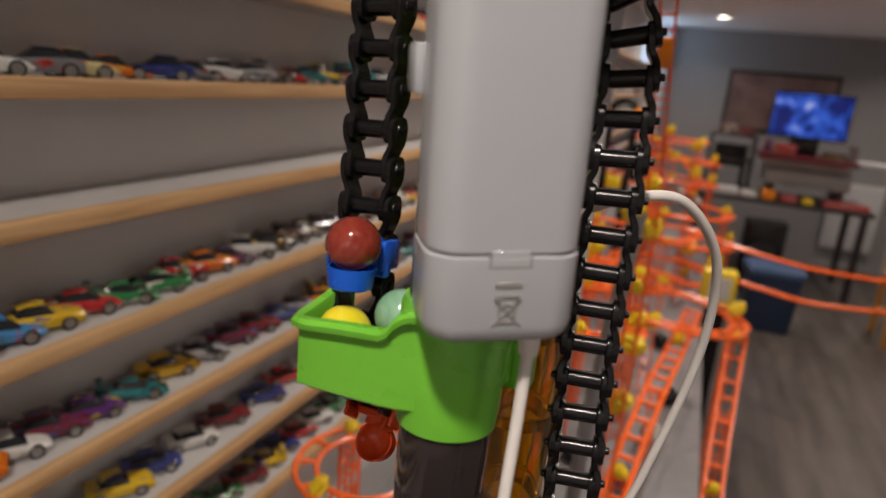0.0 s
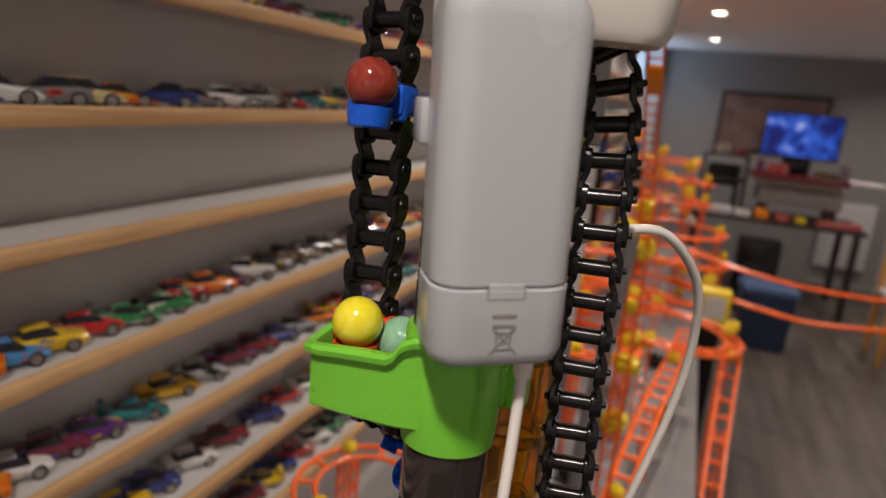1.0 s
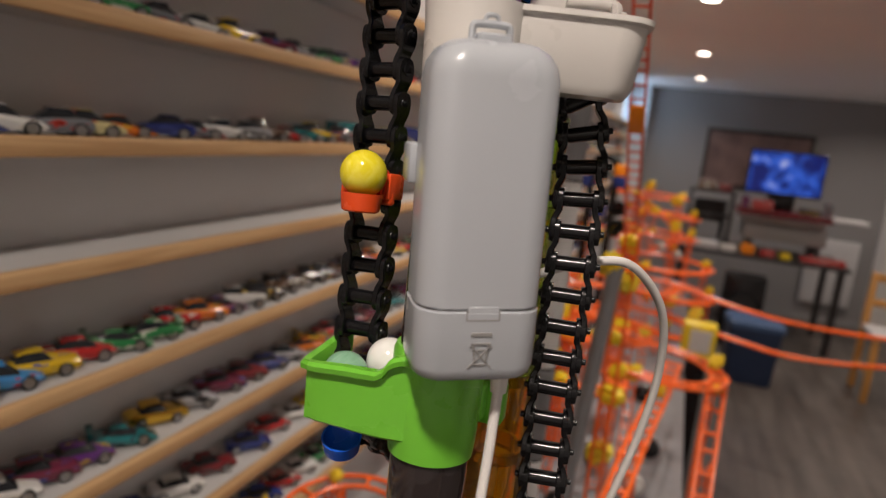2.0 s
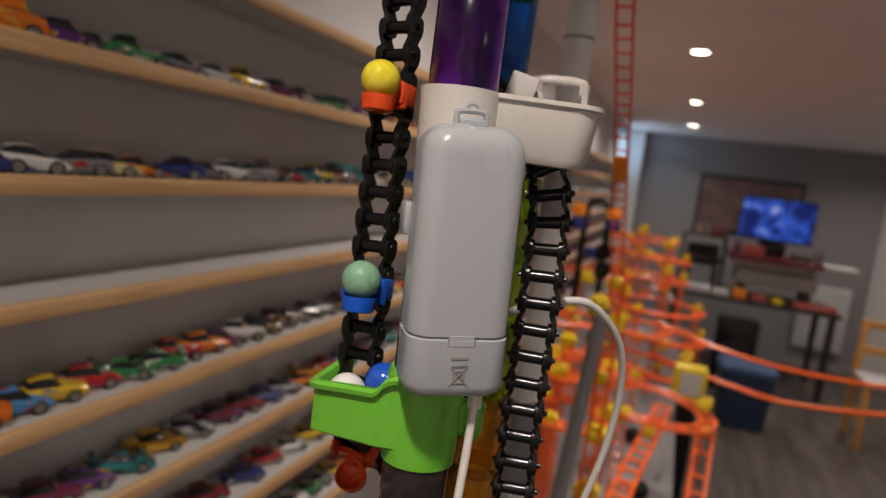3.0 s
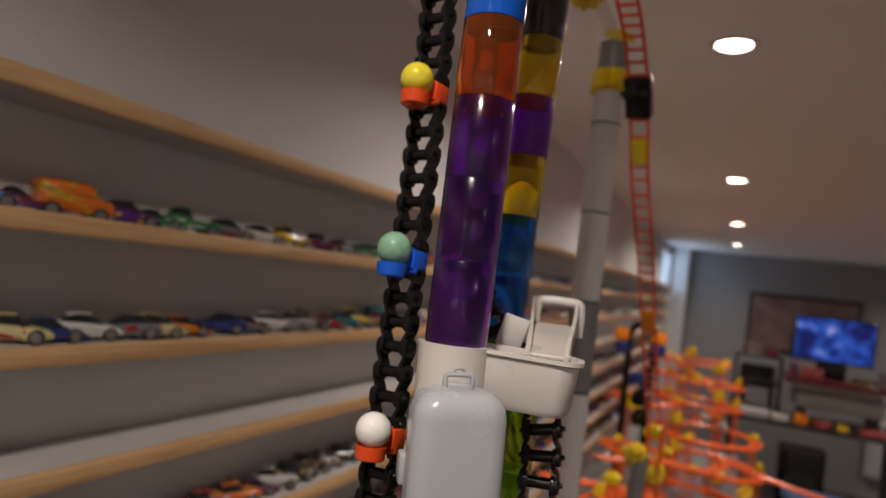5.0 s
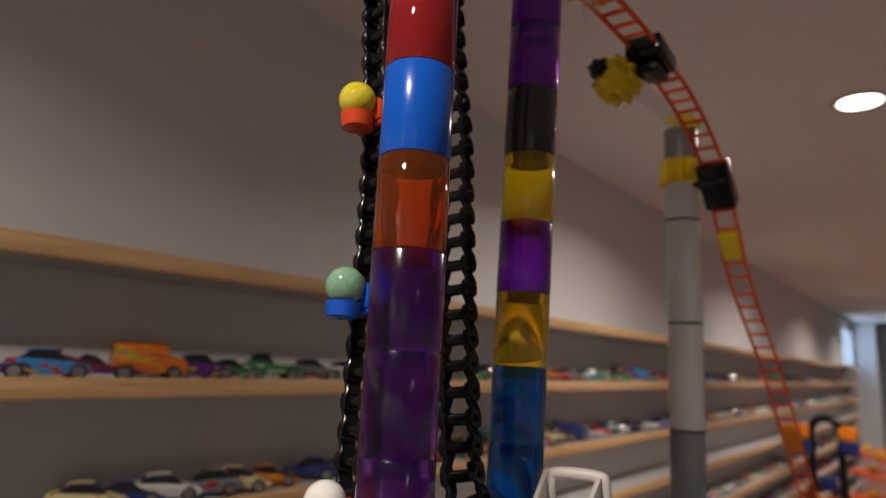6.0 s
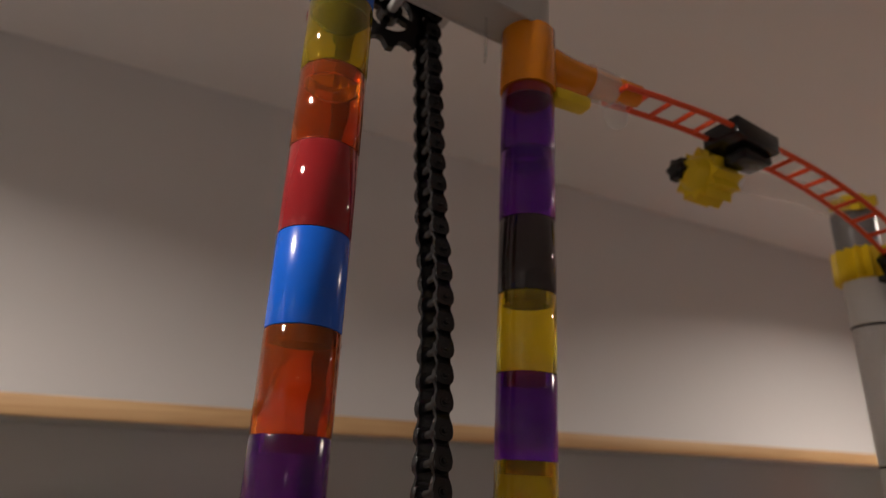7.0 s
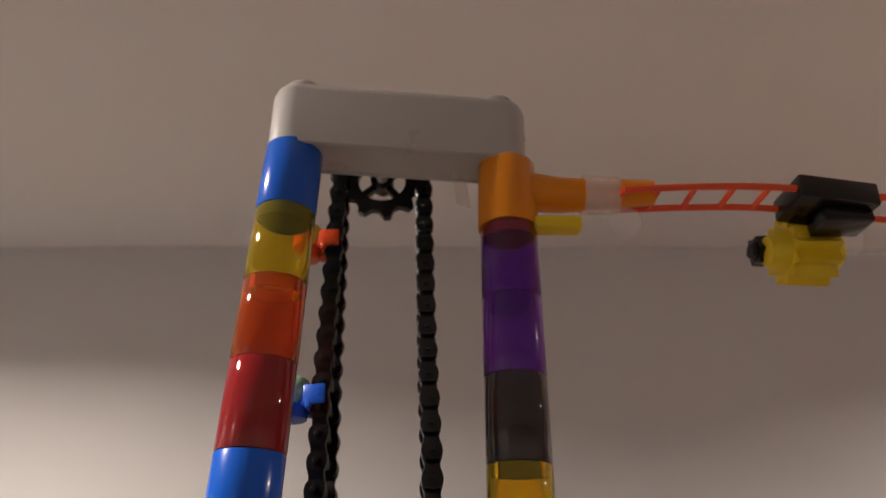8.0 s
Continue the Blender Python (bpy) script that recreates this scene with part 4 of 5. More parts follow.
def marble_mat(name, color, swirl, rough=0.09):
    m = mat(name, color, rough, coat=0.5)
    nt = m.node_tree
    b = nt.nodes["Principled BSDF"]
    tc = nt.nodes.new("ShaderNodeTexCoord")
    n = nt.nodes.new("ShaderNodeTexNoise")
    n.inputs["Scale"].default_value = 130
    n.inputs["Detail"].default_value = 5
    n.inputs["Distortion"].default_value = 1.5
    ramp = nt.nodes.new("ShaderNodeValToRGB")
    ramp.color_ramp.elements[0].position, ramp.color_ramp.elements[0].color = 0.42, (*color, 1)
    ramp.color_ramp.elements[1].position, ramp.color_ramp.elements[1].color = 0.72, (*swirl, 1)
    nt.links.new(tc.outputs["Object"], n.inputs["Vector"])
    nt.links.new(n.outputs["Fac"], ramp.inputs["Fac"])
    nt.links.new(ramp.outputs["Color"], b.inputs["Base Color"])
    return m


MARBLE_R = 0.0083


def marble(word, material):
    bm = bmesh.new()
    bmesh.ops.create_uvsphere(bm, u_segments=32, v_segments=18, radius=MARBLE_R)
    ob = part("marble", bm, material)
    return tagged(ob, f"{word} marble riding the lift", "marble", "marbles on the lift")


MARBLES = [
    # object, the time at which its carrier lifts it out of the tray
    (marble("opaque maroon", marble_mat("maroon_marble", (0.20, 0.025, 0.018), (0.27, 0.05, 0.03))), -1),
    (marble("opaque yellow", marble_mat("yellow_marble", (0.72, 0.62, 0.02), (0.78, 0.70, 0.10))), 0),
    (marble("pale green", marble_mat("green_marble", (0.20, 0.40, 0.26), (0.30, 0.50, 0.36))), 1),
    (marble("opaque white", marble_mat("white_marble", (0.80, 0.80, 0.78), (0.74, 0.74, 0.72))), 2),
    (marble("opaque blue", marble_mat("blue_marble", (0.015, 0.08, 0.52), (0.03, 0.12, 0.6))), 3),
]
Z_PICK = 1.4380


def ride_place(s):
    m = on_chain(s)
    return m @ Vector((0.0035, -0.0145, 0.0024))


PICK = ride_place(s_at_height(Z_PICK - 0.0024))
WAIT = PICK + Vector((0.0118, 0.0108, 0.0045))
INSIDE = Vector((0.003, -0.004, WAIT.z + 0.004))


def marble_rows(number):
    t_pick = (Z_PICK - 1.3856) / SPEED + number * STEP / SPEED
    s_pick = S_YELLOW - number * STEP - (0.008 if number < 0 else 0) + SPEED * t_pick
    s_top = SA[len(lp) - 1] + 0.012
    t_move = t_pick - STEP / SPEED + 0.15
    rows = []
    t = 0.0
    while t <= 8.001:
        if t < t_move - 1.25:
            p = INSIDE
        elif t < t_move - 1.0:
            p = INSIDE.lerp(WAIT, (t - (t_move - 1.25)) / 0.25)
        elif t < t_move:
            p = WAIT
        elif t < t_move + 0.25:
            p = WAIT.lerp(PICK, (t - t_move) / 0.25)
        elif t < t_pick:
            p = PICK
        else:
            s = s_pick + SPEED * (t - t_pick)
            if s < s_top:
                p = ride_place(s)
            else:
                f = min(1.0, (s - s_top) / 0.018)
                p = ride_place(s_top).lerp(Vector((-0.03, 0.06, 1.928)), f * 2) if f < 0.5 else Vector((-0.03, 0.06, 1.928)).lerp(Vector((-0.0105, 0.1090, 1.880)), f * 2 - 1)
        rows.append((t, p))
        t += 0.1
    return rows


# ---- motion ----
def motions():
    times = [round(0.25 * k, 3) for k in range(33)]
    for ob, s0 in links:
        walk(ob, [(t, on_chain(s0 + SPEED * t)) for t in times])
    for ob, s0 in carriers:
        walk(ob, [(t, on_chain(s0 + SPEED * t)) for t in times])
    for ob, number in MARBLES:
        rows, roll, last = [], 0.0, None
        for t, p in marble_rows(number):
            if last is not None and t < 6 and (p - last).length > 1e-6 and abs(p.z - last.z) < 0.002:
                roll += math.degrees((p - last).length / MARBLE_R)
            rows.append((t, pose(p.x, p.y, p.z, 20, 0, -roll)))
            last = p
        walk(ob, rows)
    turn = math.degrees(SPEED / SPR_R)
    for ob, base in ((sprocket, Matrix.Translation(AXLE) @ pose(0, 0, 0, 0, 90, 0)), (low_sprocket, pose(*LOW, 0, 90, LOWYAW))):
        walk(ob, [(0.4 * k, base @ pose(0, 0, 0, 0, 0, turn * 0.4 * k * (1 if ob is sprocket else -1))) for k in range(21)])

# ---- marble track from the lift's outlet ----
def track_line(points, gauge, rail_r, rung_step, material, parent, side_hint=Vector((1, 0, 0)), n=14, rung_r=None, closed=False):
    """Two rails and their rungs along control points, as parts of parent."""
    pts = spline(points + ([points[0]] if closed else []), n)
    left, right = [], []
    for i, p in enumerate(pts):
        t = (pts[min(i + 1, len(pts) - 1)] - pts[max(i - 1, 0)]).normalized()
        s = t.cross(Vector((0, 0, 1))) if side_hint is None else side_hint - t * side_hint.dot(t)
        s.normalize()
        left.append(p - s * gauge / 2)
        right.append(p + s * gauge / 2)
    part("rail", sweep(left, rail_r, 8), material, parent)
    part("rail", sweep(right, rail_r, 8), material, parent)
    acc, last, count = 0.0, pts[0], 0
    bm = bmesh.new()
    for i, p in enumerate(pts):
        acc += (p - last).length
        last = p
        if acc >= rung_step or i == 0:
            acc = 0.0
            sweep([left[i], right[i]], rung_r or rail_r * 0.9, 6, bm)
            count += 1
    ob = part("rungs", bm, material, parent)
    ob.name = "rung_set"
    tagged(ob, kind="stuff")
    return pts


run = empty("marble_track", Matrix.Identity(4))
tagged(run, "orange ladder-like marble track sweeping down from the lift outlet", "marble track")
TRACK = [(-0.004, 0.162, 1.8668), (-0.004, 0.197, 1.8685), (-0.004, 0.236, 1.8685), (-0.004, 0.279, 1.8640), (-0.005, 0.337, 1.8570), (-0.006, 0.392, 1.8420), (-0.006, 0.434, 1.8170),
         (-0.005, 0.463, 1.7760), (-0.004, 0.502, 1.7260), (-0.003, 0.620, 1.6420), (-0.002, 0.705, 1.5650), (0.000, 0.800, 1.4750), (0.001, 0.900, 1.3900)]
pts = track_line([Vector(p) for p in TRACK], 0.0185, 0.0017, 0.0165, M_TRACK, run)


def coupler(a, b, name, material, w=0.0128, h=0.0055):
    a, b = Vector(a), Vector(b)
    q = (b - a).to_track_quat("Y", "Z").to_matrix().to_4x4()
    L = (b - a).length
    bm = box_bm(-w, w, 0, L, -h, h, 0.0012, 2)
    for k in range(4):
        y = L * (0.15 + 0.22 * k)
        add_box(bm, -w * 0.8, w * 0.8, y, y + L * 0.1, h - 0.0002, h + 0.0006)
    return part(name, bm, material, run, "", Matrix.Translation(a) @ q)


coupler((-0.0035, 0.2455, 1.8680), (-0.0040, 0.2830, 1.8628), "coupler", M_BLACK, 0.0128, 0.0062)
coupler((-0.0060, 0.4230, 1.8270), (-0.0052, 0.4520, 1.7930), "coupler", M_BLACK, 0.0135, 0.0085)
coupler((-0.0048, 0.462, 1.7690), (-0.0040, 0.482, 1.7470), "joiner", M_YELLOW, 0.0085, 0.004)
coupler((-0.0022, 0.690, 1.5790), (-0.0020, 0.722, 1.5490), "joiner", M_ORANGE, 0.0095, 0.004)
for y, z in ((0.269, 1.8555), (0.437, 1.812)):
    part("clip", box_bm(-0.013, 0.004, y - 0.012, y + 0.012, z - 0.0045, z + 0.004, 0.0015, 2), M_BLACK, run)


def gear_bm(r, depth, teeth=12):
    bm = bmesh.new()
    ring0, ring1 = [], []
    for k in range(teeth * 2):
        a = math.pi * k / teeth
        rr = r if k % 2 == 0 else r * 0.74
        ring0.append(bm.verts.new((rr * math.cos(a), rr * math.sin(a), -depth / 2)))
        ring1.append(bm.verts.new((rr * 0.96 * math.cos(a), rr * 0.96 * math.sin(a), depth / 2)))
    n = len(ring0)
    for k in range(n):
        j = (k + 1) % n
        bm.faces.new((ring0[k], ring0[j], ring1[j], ring1[k]))
    bm.faces.new(ring0)
    bm.faces.new(ring1)
    lathe([(0, -depth * 0.8), (r * 0.5, -depth * 0.8), (r * 0.62, -depth * 0.5), (r * 0.62, depth * 0.6), (r * 0.4, depth * 0.85), (0, depth * 0.85)], 16, bm)
    return bm


part("knob", gear_bm(0.0185, 0.022), M_YELLOW, run, "yellow ribbed connector knob", pose(-0.029, 0.2620, 1.8520, 90, 12, 0))
part("knob_cap", gear_bm(0.0085, 0.006, 6), M_BLACK, run, "black end stud", pose(-0.036, 0.2440, 1.8560, 90, 12, 0))
part("outlet_peg", box_bm(-0.010, 0.000, 0.119, 0.142, 1.8495, 1.8565, 0.002, 2), M_YELLOW, run, "yellow peg")
part("drip_tab", lathe([(0, -0.001), (0.008, -0.001), (0.008, 0.001), (0, 0.001)], 18), M_FILM, run, "clear plastic tab", pose(-0.006, 0.164, 1.8555, 0, 100, 0))

pole = empty("support_pole", Matrix.Translation((-0.036, 0.430, 0)))
tagged(pole, "frosted clear support pole of stacked tubes with black joint rings", "pole")
PR = 0.0152
SEG_P = [(0.02, 0.50, M_CLEAR), (0.50, 0.98, M_GREY), (0.98, 1.20, M_CLEAR), (1.20, 1.30, M_GREY), (1.30, 1.49, M_CLEAR), (1.49, 1.586, M_GREY), (1.586, 1.6804, M_CLEAR), (1.6804, 1.7767, M_CLEAR), (1.7767, 1.812, M_CLEAR), (1.835, 1.866, M_GREY)]
for z0, z1, m in SEG_P:
    part("tube_segment", lathe([(PR - 0.0002, z0), (PR, z0 + 0.001), (PR, z1 - 0.001), (PR - 0.0003, z1), (PR - 0.0016, z1), (PR - 0.0016, z0)], 32, closed=True), m, pole, "frosted tube" if m is M_CLEAR else "grey tube")
for z in (1.49, 1.586, 1.6804, 1.7767, 1.30, 1.20):
    part("joint_ring", lathe([(PR - 0.0005, z - 0.0008), (PR + 0.0004, z - 0.0008), (PR + 0.0004, z + 0.0008), (PR - 0.0005, z + 0.0008)], 32, closed=True), M_BLACK, pole, "thin black joint ring")
part("base_plate", lathe([(0, 0), (0.05, 0), (0.05, 0.006), (0.02, 0.02), (0, 0.02)], 32), M_WHITE, pole)
part("clamp", gear_bm(0.0205, 0.024, 16), M_YELLOW, pole, "yellow ribbed clamp", Matrix.Translation((0, 0, 1.823)))
part("clamp_arm", box_bm(0.012, 0.030, -0.008, 0.010, 1.806, 1.826, 0.002, 2), M_BLACK, pole, "black clamp arm")
part("top_star", gear_bm(0.0165, 0.008, 8), M_YELLOW, pole, "yellow star connector", pose(0.006, -0.006, 1.872, 20, 15, 0))
part("brace_tube", sweep([(0.0, -0.010, 1.866), (0.002, -0.060, 1.869), (0.002, -0.135, 1.862)], 0.0085, 16, caps=False), M_FILM, pole, "clear plastic brace tube")

M_TABLE = mat("grey_table", (0.22, 0.22, 0.23), 0.5, noise_scale=9, vary=0.35)
# ---- coaster on its table behind the lift ----
table = empty("display_table", Matrix.Identity(4))
tagged(table, "long pale grey table carrying the orange coaster", "table")
part("tabletop", box_bm(-0.46, 0.20, 0.62, 4.7, 0.59, 0.62, 0.006, 2), M_TABLE, table)
for x in (-0.42, 0.16):
    for y in (0.68, 2.6, 4.64):
        part("leg", box_bm(x - 0.02, x + 0.02, y - 0.02, y + 0.02, 0, 0.59, 0.003, 1), M_PALE, table)

LOOPS = [(0.022, 3.5, 0.928, 0.245), (-0.057, 3.8, 1.051, 0.229), (-0.074, 4.2, 1.13, 0.25), (-0.146, 4.6, 1.21, 0.232), (0.061, 3.3, 0.822, 0.232), (0.0, 3.0, 0.72, 0.235),
         (0.079, 1.9, 0.874, 0.190), (-0.31, 3.5, 1.052, 0.163), (-0.136, 1.7, 0.993, 0.103), (-0.115, 1.5, 0.919, 0.108), (-0.30, 0.57, 0.965, 0.085), (-0.12, 2.4, 0.80, 0.15), (-0.25, 2.9, 0.90, 0.14)]
rng2 = random.Random(11)


def post(parent, x, y, z0, z1, w=0.012, r=0.003):
    bm = bmesh.new()
    for sx, sy in ((-1, -1), (1, -1), (1, 1), (-1, 1)):
        sweep([(x + sx * w, y + sy * w, z0), (x + sx * w, y + sy * w, z1)], r, 6, bm)
    z = z0 + 0.02
    while z < z1:
        sweep([(x - w, y - w, z), (x + w, y - w, z)], r * 0.8, 4, bm)
        sweep([(x + w, y - w, z), (x + w, y + w, z + 0.02)], r * 0.8, 4, bm)
        sweep([(x - w, y + w, z), (x + w, y + w, z)], r * 0.8, 4, bm)
        sweep([(x - w, y - w, z + 0.01), (x - w, y + w, z + 0.02)], r * 0.8, 4, bm)
        z += 0.04
    return part("lattice_post", bm, M_COASTER, parent)


def cube_knob(parent, x, y, z, r, material=M_YELLOW):
    return part("connector", gear_bm(r, r * 1.5, 8), material, parent, "", pose(x, y, z, rng2.uniform(0, 90), rng2.uniform(0, 40), rng2.uniform(0, 90)))


for x, y, z, r in LOOPS:
    ring = empty("coaster_loop", Matrix.Identity(4))
    tagged(ring, "bright orange coaster loop on lattice posts with yellow connectors", "coaster track", "coaster loops")
    tilt = rng2.uniform(-0.12, 0.12)
    gauge = 0.045 if y > 1.2 else 0.03
    ctrl = [Vector((x + r * math.cos(a), y + r * 1.1 * math.sin(a), z + tilt * r * math.sin(a + 1))) for a in [2 * math.pi * k / 10 for k in range(10)]]
    track_line(ctrl, gauge, 0.0065 if y > 1.2 else 0.004, 0.05, M_COASTER, ring, None, 8, closed=True)
    for a in (0.4, 2.4, 4.4):
        px, py = x + r * math.cos(a), y + r * 1.1 * math.sin(a)
        base = 0.62 if -0.44 < px < 0.18 and 0.64 < py < 4.68 else 0.0
        post(ring, px, py, base, z - 0.005, 0.011)
        cube_knob(ring, px, py, z + 0.012, 0.022 if y > 1.2 else 0.012)

for ctrl in ([(0.13, 1.98, 0.850), (0.10, 1.70, 0.835), (0.063, 1.40, 0.815), (0.025, 1.10, 0.735), (0.0, 0.86, 0.650)],
             [(0.262, 1.88, 0.862), (0.258, 1.83, 0.835), (0.251, 1.67, 0.670), (0.247, 1.50, 0.520), (0.245, 1.20, 0.30), (0.25, 0.95, 0.16)],
             [(0.05, 3.45, 0.835), (0.218, 3.30, 0.830), (0.420, 3.14, 0.826), (0.636, 3.00, 0.831), (0.948, 2.80, 0.880), (1.285, 2.60, 0.975), (1.7, 2.45, 1.08)],
             [(0.04, 3.15, 0.740), (0.219, 3.00, 0.739), (0.420, 2.84, 0.742), (0.609, 2.70, 0.758), (0.881, 2.50, 0.842), (1.215, 2.40, 0.940), (1.65, 2.3, 1.05)],
             [(-0.30, 2.2, 1.00), (-0.12, 2.5, 0.96), (0.06, 2.8, 0.90), (0.12, 3.2, 0.86)],
             [(-0.34, 1.6, 1.06), (-0.20, 1.9, 0.99), (-0.02, 2.1, 0.93), (0.10, 2.2, 0.88)],
             [(-0.2, 4.5, 1.18), (0.0, 4.2, 1.10), (0.08, 3.9, 1.02), (-0.05, 3.6, 0.97)]):
    line = empty("coaster_track", Matrix.Identity(4))
    tagged(line, "bright orange coaster track with two rails and cross ties", "coaster track", "coaster tracks")
    ctrl = [Vector(c) for c in ctrl]
    far_span = ctrl[-1].x > 1
    track_line(ctrl, 0.03 if far_span else 0.045, 0.0065, 0.05, M_COASTER, line, None, 10)
    for c in ((ctrl[2], ctrl[-2]) if not far_span else (ctrl[1], ctrl[-1])):
        base = 0.62 if -0.44 < c.x < 0.18 and 0.64 < c.y < 4.68 else 0.0
        post(line, c.x, c.y, base, c.z - 0.004, 0.011)
    for c in ctrl[1:-1:2]:
        if not far_span:
            cube_knob(line, c.x, c.y, c.z + 0.015, 0.016)

mast = empty("lattice_mast", Matrix.Identity(4))
tagged(mast, "orange lattice mast with yellow and black connectors under the track", "mast")
post(mast, 0.004, 0.93, 0.62, 1.385, 0.011, 0.0026)
for x, y, z, r in ((-0.022, 0.905, 1.330, 0.021), (0.010, 0.93, 1.30, 0.016), (0.010, 0.945, 1.090, 0.020), (0.004, 0.95, 0.975, 0.022), (0.0, 0.93, 1.20, 0.014), (0.0, 0.93, 1.37, 0.013)):
    cube_knob(mast, x, y, z, r)
part("side_strut", sweep([(-0.012, 0.90, 1.33), (-0.035, 0.86, 0.98), (-0.045, 0.84, 0.62)], 0.013, 12), M_GREY, mast, "dark grey round strut")
for x, y, z in ((-0.03, 0.95, 1.42), (-0.03, 0.96, 1.385)):
    cube_knob(mast, x, y, z, 0.014, M_BLACK)

arch = empty("black_arch_tower", Matrix.Identity(4))
tagged(arch, "black toy arch tower with blue and orange blocks", "toy tower")
for x in (-0.385, -0.265):
    part("post", sweep([(x, 3.28, 0.62), (x, 3.28, 1.40)], 0.018, 10), M_BLACK, arch)
part("arch", sweep([(-0.325 + 0.06 * math.cos(a), 3.28, 1.40 + 0.06 * math.sin(a)) for a in [math.pi * k / 12 for k in range(13)]], 0.018, 10), M_BLACK, arch)
for x, z, m in ((-0.425, 1.40, M_ORANGE), (-0.42, 1.33, M_FIGBLUE), (-0.235, 1.34, M_FIGBLUE), (-0.24, 1.40, M_ORANGE), (-0.325, 1.18, M_FIGBLUE), (-0.325, 1.05, M_YELLOW)):
    part("block", box_bm(x - 0.035, x + 0.035, 3.25, 3.31, z - 0.03, z + 0.03, 0.006, 2), m, arch)

EXTRA = [(-0.156, 1.6, 1.097, 0.02), (-0.143, 4.4, 1.281, 0.03), (-0.073, 4.0, 1.155, 0.03), (0.045, 4.0, 1.23, 0.03), (0.063, 3.8, 1.098, 0.028), (-0.135, 3.5, 0.984, 0.03), (0.097, 3.2, 0.788, 0.03), (0.218, 3.1, 0.771, 0.03)]
for x, y, z, r in EXTRA:
    t = empty("connector_tower", Matrix.Identity(4))
    tagged(t, "slim orange lattice tower topped by a yellow connector", "toy tower", "connector towers")
    base = 0.62 if x < 0.18 else 0.0
    post(t, x, y, base, z, 0.011)
    cube_knob(t, x, y, z, r)
    cube_knob(t, x, y, z - 0.12, r * 0.7)
for x, y, z, c in ((0.092, 3.7, 0.953, "white"), (0.0, 3.62, 1.0, "white"), (-0.05, 1.62, 0.635, "blue"), (0.07, 1.50, 0.635, "white"), (0.02, 1.25, 0.635, "blue"), (-0.1, 1.3, 0.635, "black"), (0.1, 1.75, 0.635, "black"), (0.05, 2.2, 0.635, "black")):
    bm = bmesh.new()
    bmesh.ops.create_uvsphere(bm, u_segments=20, v_segments=12, radius=0.026 if z > 0.7 else 0.03)
    if z < 0.7:
        z = 0.649
    m = {"white": M_BASKET, "blue": M_FIGBLUE, "black": M_BLACK}[c]
    b = part("ball", bm, m, None, "", Matrix.Translation((x, y, z)))
    tagged(b, f"{c} toy ball among the coaster tracks", "ball", "toy balls")
sign = empty("yellow_box", Matrix.Identity(4))
tagged(sign, "yellow cardboard box with a white panel beside the coaster", "box")
part("stand", box_bm(0.19, 0.27, 2.58, 2.66, 0.0, 0.70, 0.004, 1), M_BLACK, sign, "black stand")
part("carton", box_bm(0.16, 0.29, 2.56, 2.66, 0.701, 0.85, 0.01, 2), M_YELLOW, sign)
part("panel", box_bm(0.19, 0.27, 2.554, 2.5595, 0.74, 0.83, 0.002, 1), M_BASKET, sign, "white panel")

# ---- far end of the room ----
YW = ROOM_Y1
pic = empty("framed_poster", Matrix.Identity(4))
tagged(pic, "large dark-framed poster hung on the grey end wall", "poster")
part("poster_frame", box_bm(0.20, 1.18, YW - 0.03, YW - 0.002, 1.22, 1.80, 0.004, 1), M_DARKWOOD, pic)
M_POSTER = mat("poster_print", (0.16, 0.10, 0.09), 0.4, noise_scale=7, vary=0.8)
part("print", box_bm(0.235, 1.145, YW - 0.034, YW - 0.0305, 1.255, 1.765), M_POSTER, pic, "muted brown and blue print")

M_SCREEN = mat("screen_image", (0.01, 0.01, 0.02), 0.2)
nt = M_SCREEN.node_tree
tcn, nz, rp = nt.nodes.new("ShaderNodeTexCoord"), nt.nodes.new("ShaderNodeTexNoise"), nt.nodes.new("ShaderNodeValToRGB")
nz.inputs["Scale"].default_value, nz.inputs["Detail"].default_value = 7.0, 2.0
els = rp.color_ramp.elements
els[0].position, els[0].color = 0.42, (0.002, 0.012, 0.16, 1)
els[1].position, els[1].color = 0.60, (0.03, 0.13, 0.75, 1)
e3 = els.new(0.70)
e3.color = (0.5, 0.55, 0.9, 1)
nt.links.new(tcn.outputs["Object"], nz.inputs["Vector"])
nt.links.new(nz.outputs["Fac"], rp.inputs["Fac"])
nt.links.new(rp.outputs["Color"], nt.nodes["Principled BSDF"].inputs["Emission Color"])
nt.nodes["Principled BSDF"].inputs["Emission Strength"].default_value = 0.6
tv = empty("television", Matrix.Identity(4))
tagged(tv, "television showing a bright blue picture, on a stand", "television")
part("tv_case", box_bm(0.55, 1.14, 5.99, 6.03, 1.25, 1.62, 0.004, 1), M_BLACK, tv)
part("screen", box_bm(0.565, 1.125, 5.984, 5.9885, 1.268, 1.605), M_SCREEN, tv, "lit blue screen")
part("tv_stand", box_bm(0.74, 0.95, 5.98, 6.10, 1.12, 1.25, 0.01, 2), M_BLACK, tv)
cons = empty("game_cabinet", Matrix.Identity(4))
tagged(cons, "dark red and grey game cabinet under the television", "game cabinet")
part("cabinet_body", box_bm(0.60, 1.24, 5.95, 6.35, 0.860, 1.02, 0.01, 2), M_MARK, cons)
for x in (0.64, 1.16):
    part("foot", box_bm(x, x + 0.05, 5.97, 6.33, 0.7425, 0.8598, 0.004, 1), M_DARKWOOD, cons)
part("control_panel", box_bm(0.52, 1.24, 5.82, 6.30, 1.07, 1.12, 0.012, 2), M_PAINT["dark red"], cons, "dark red control panel")
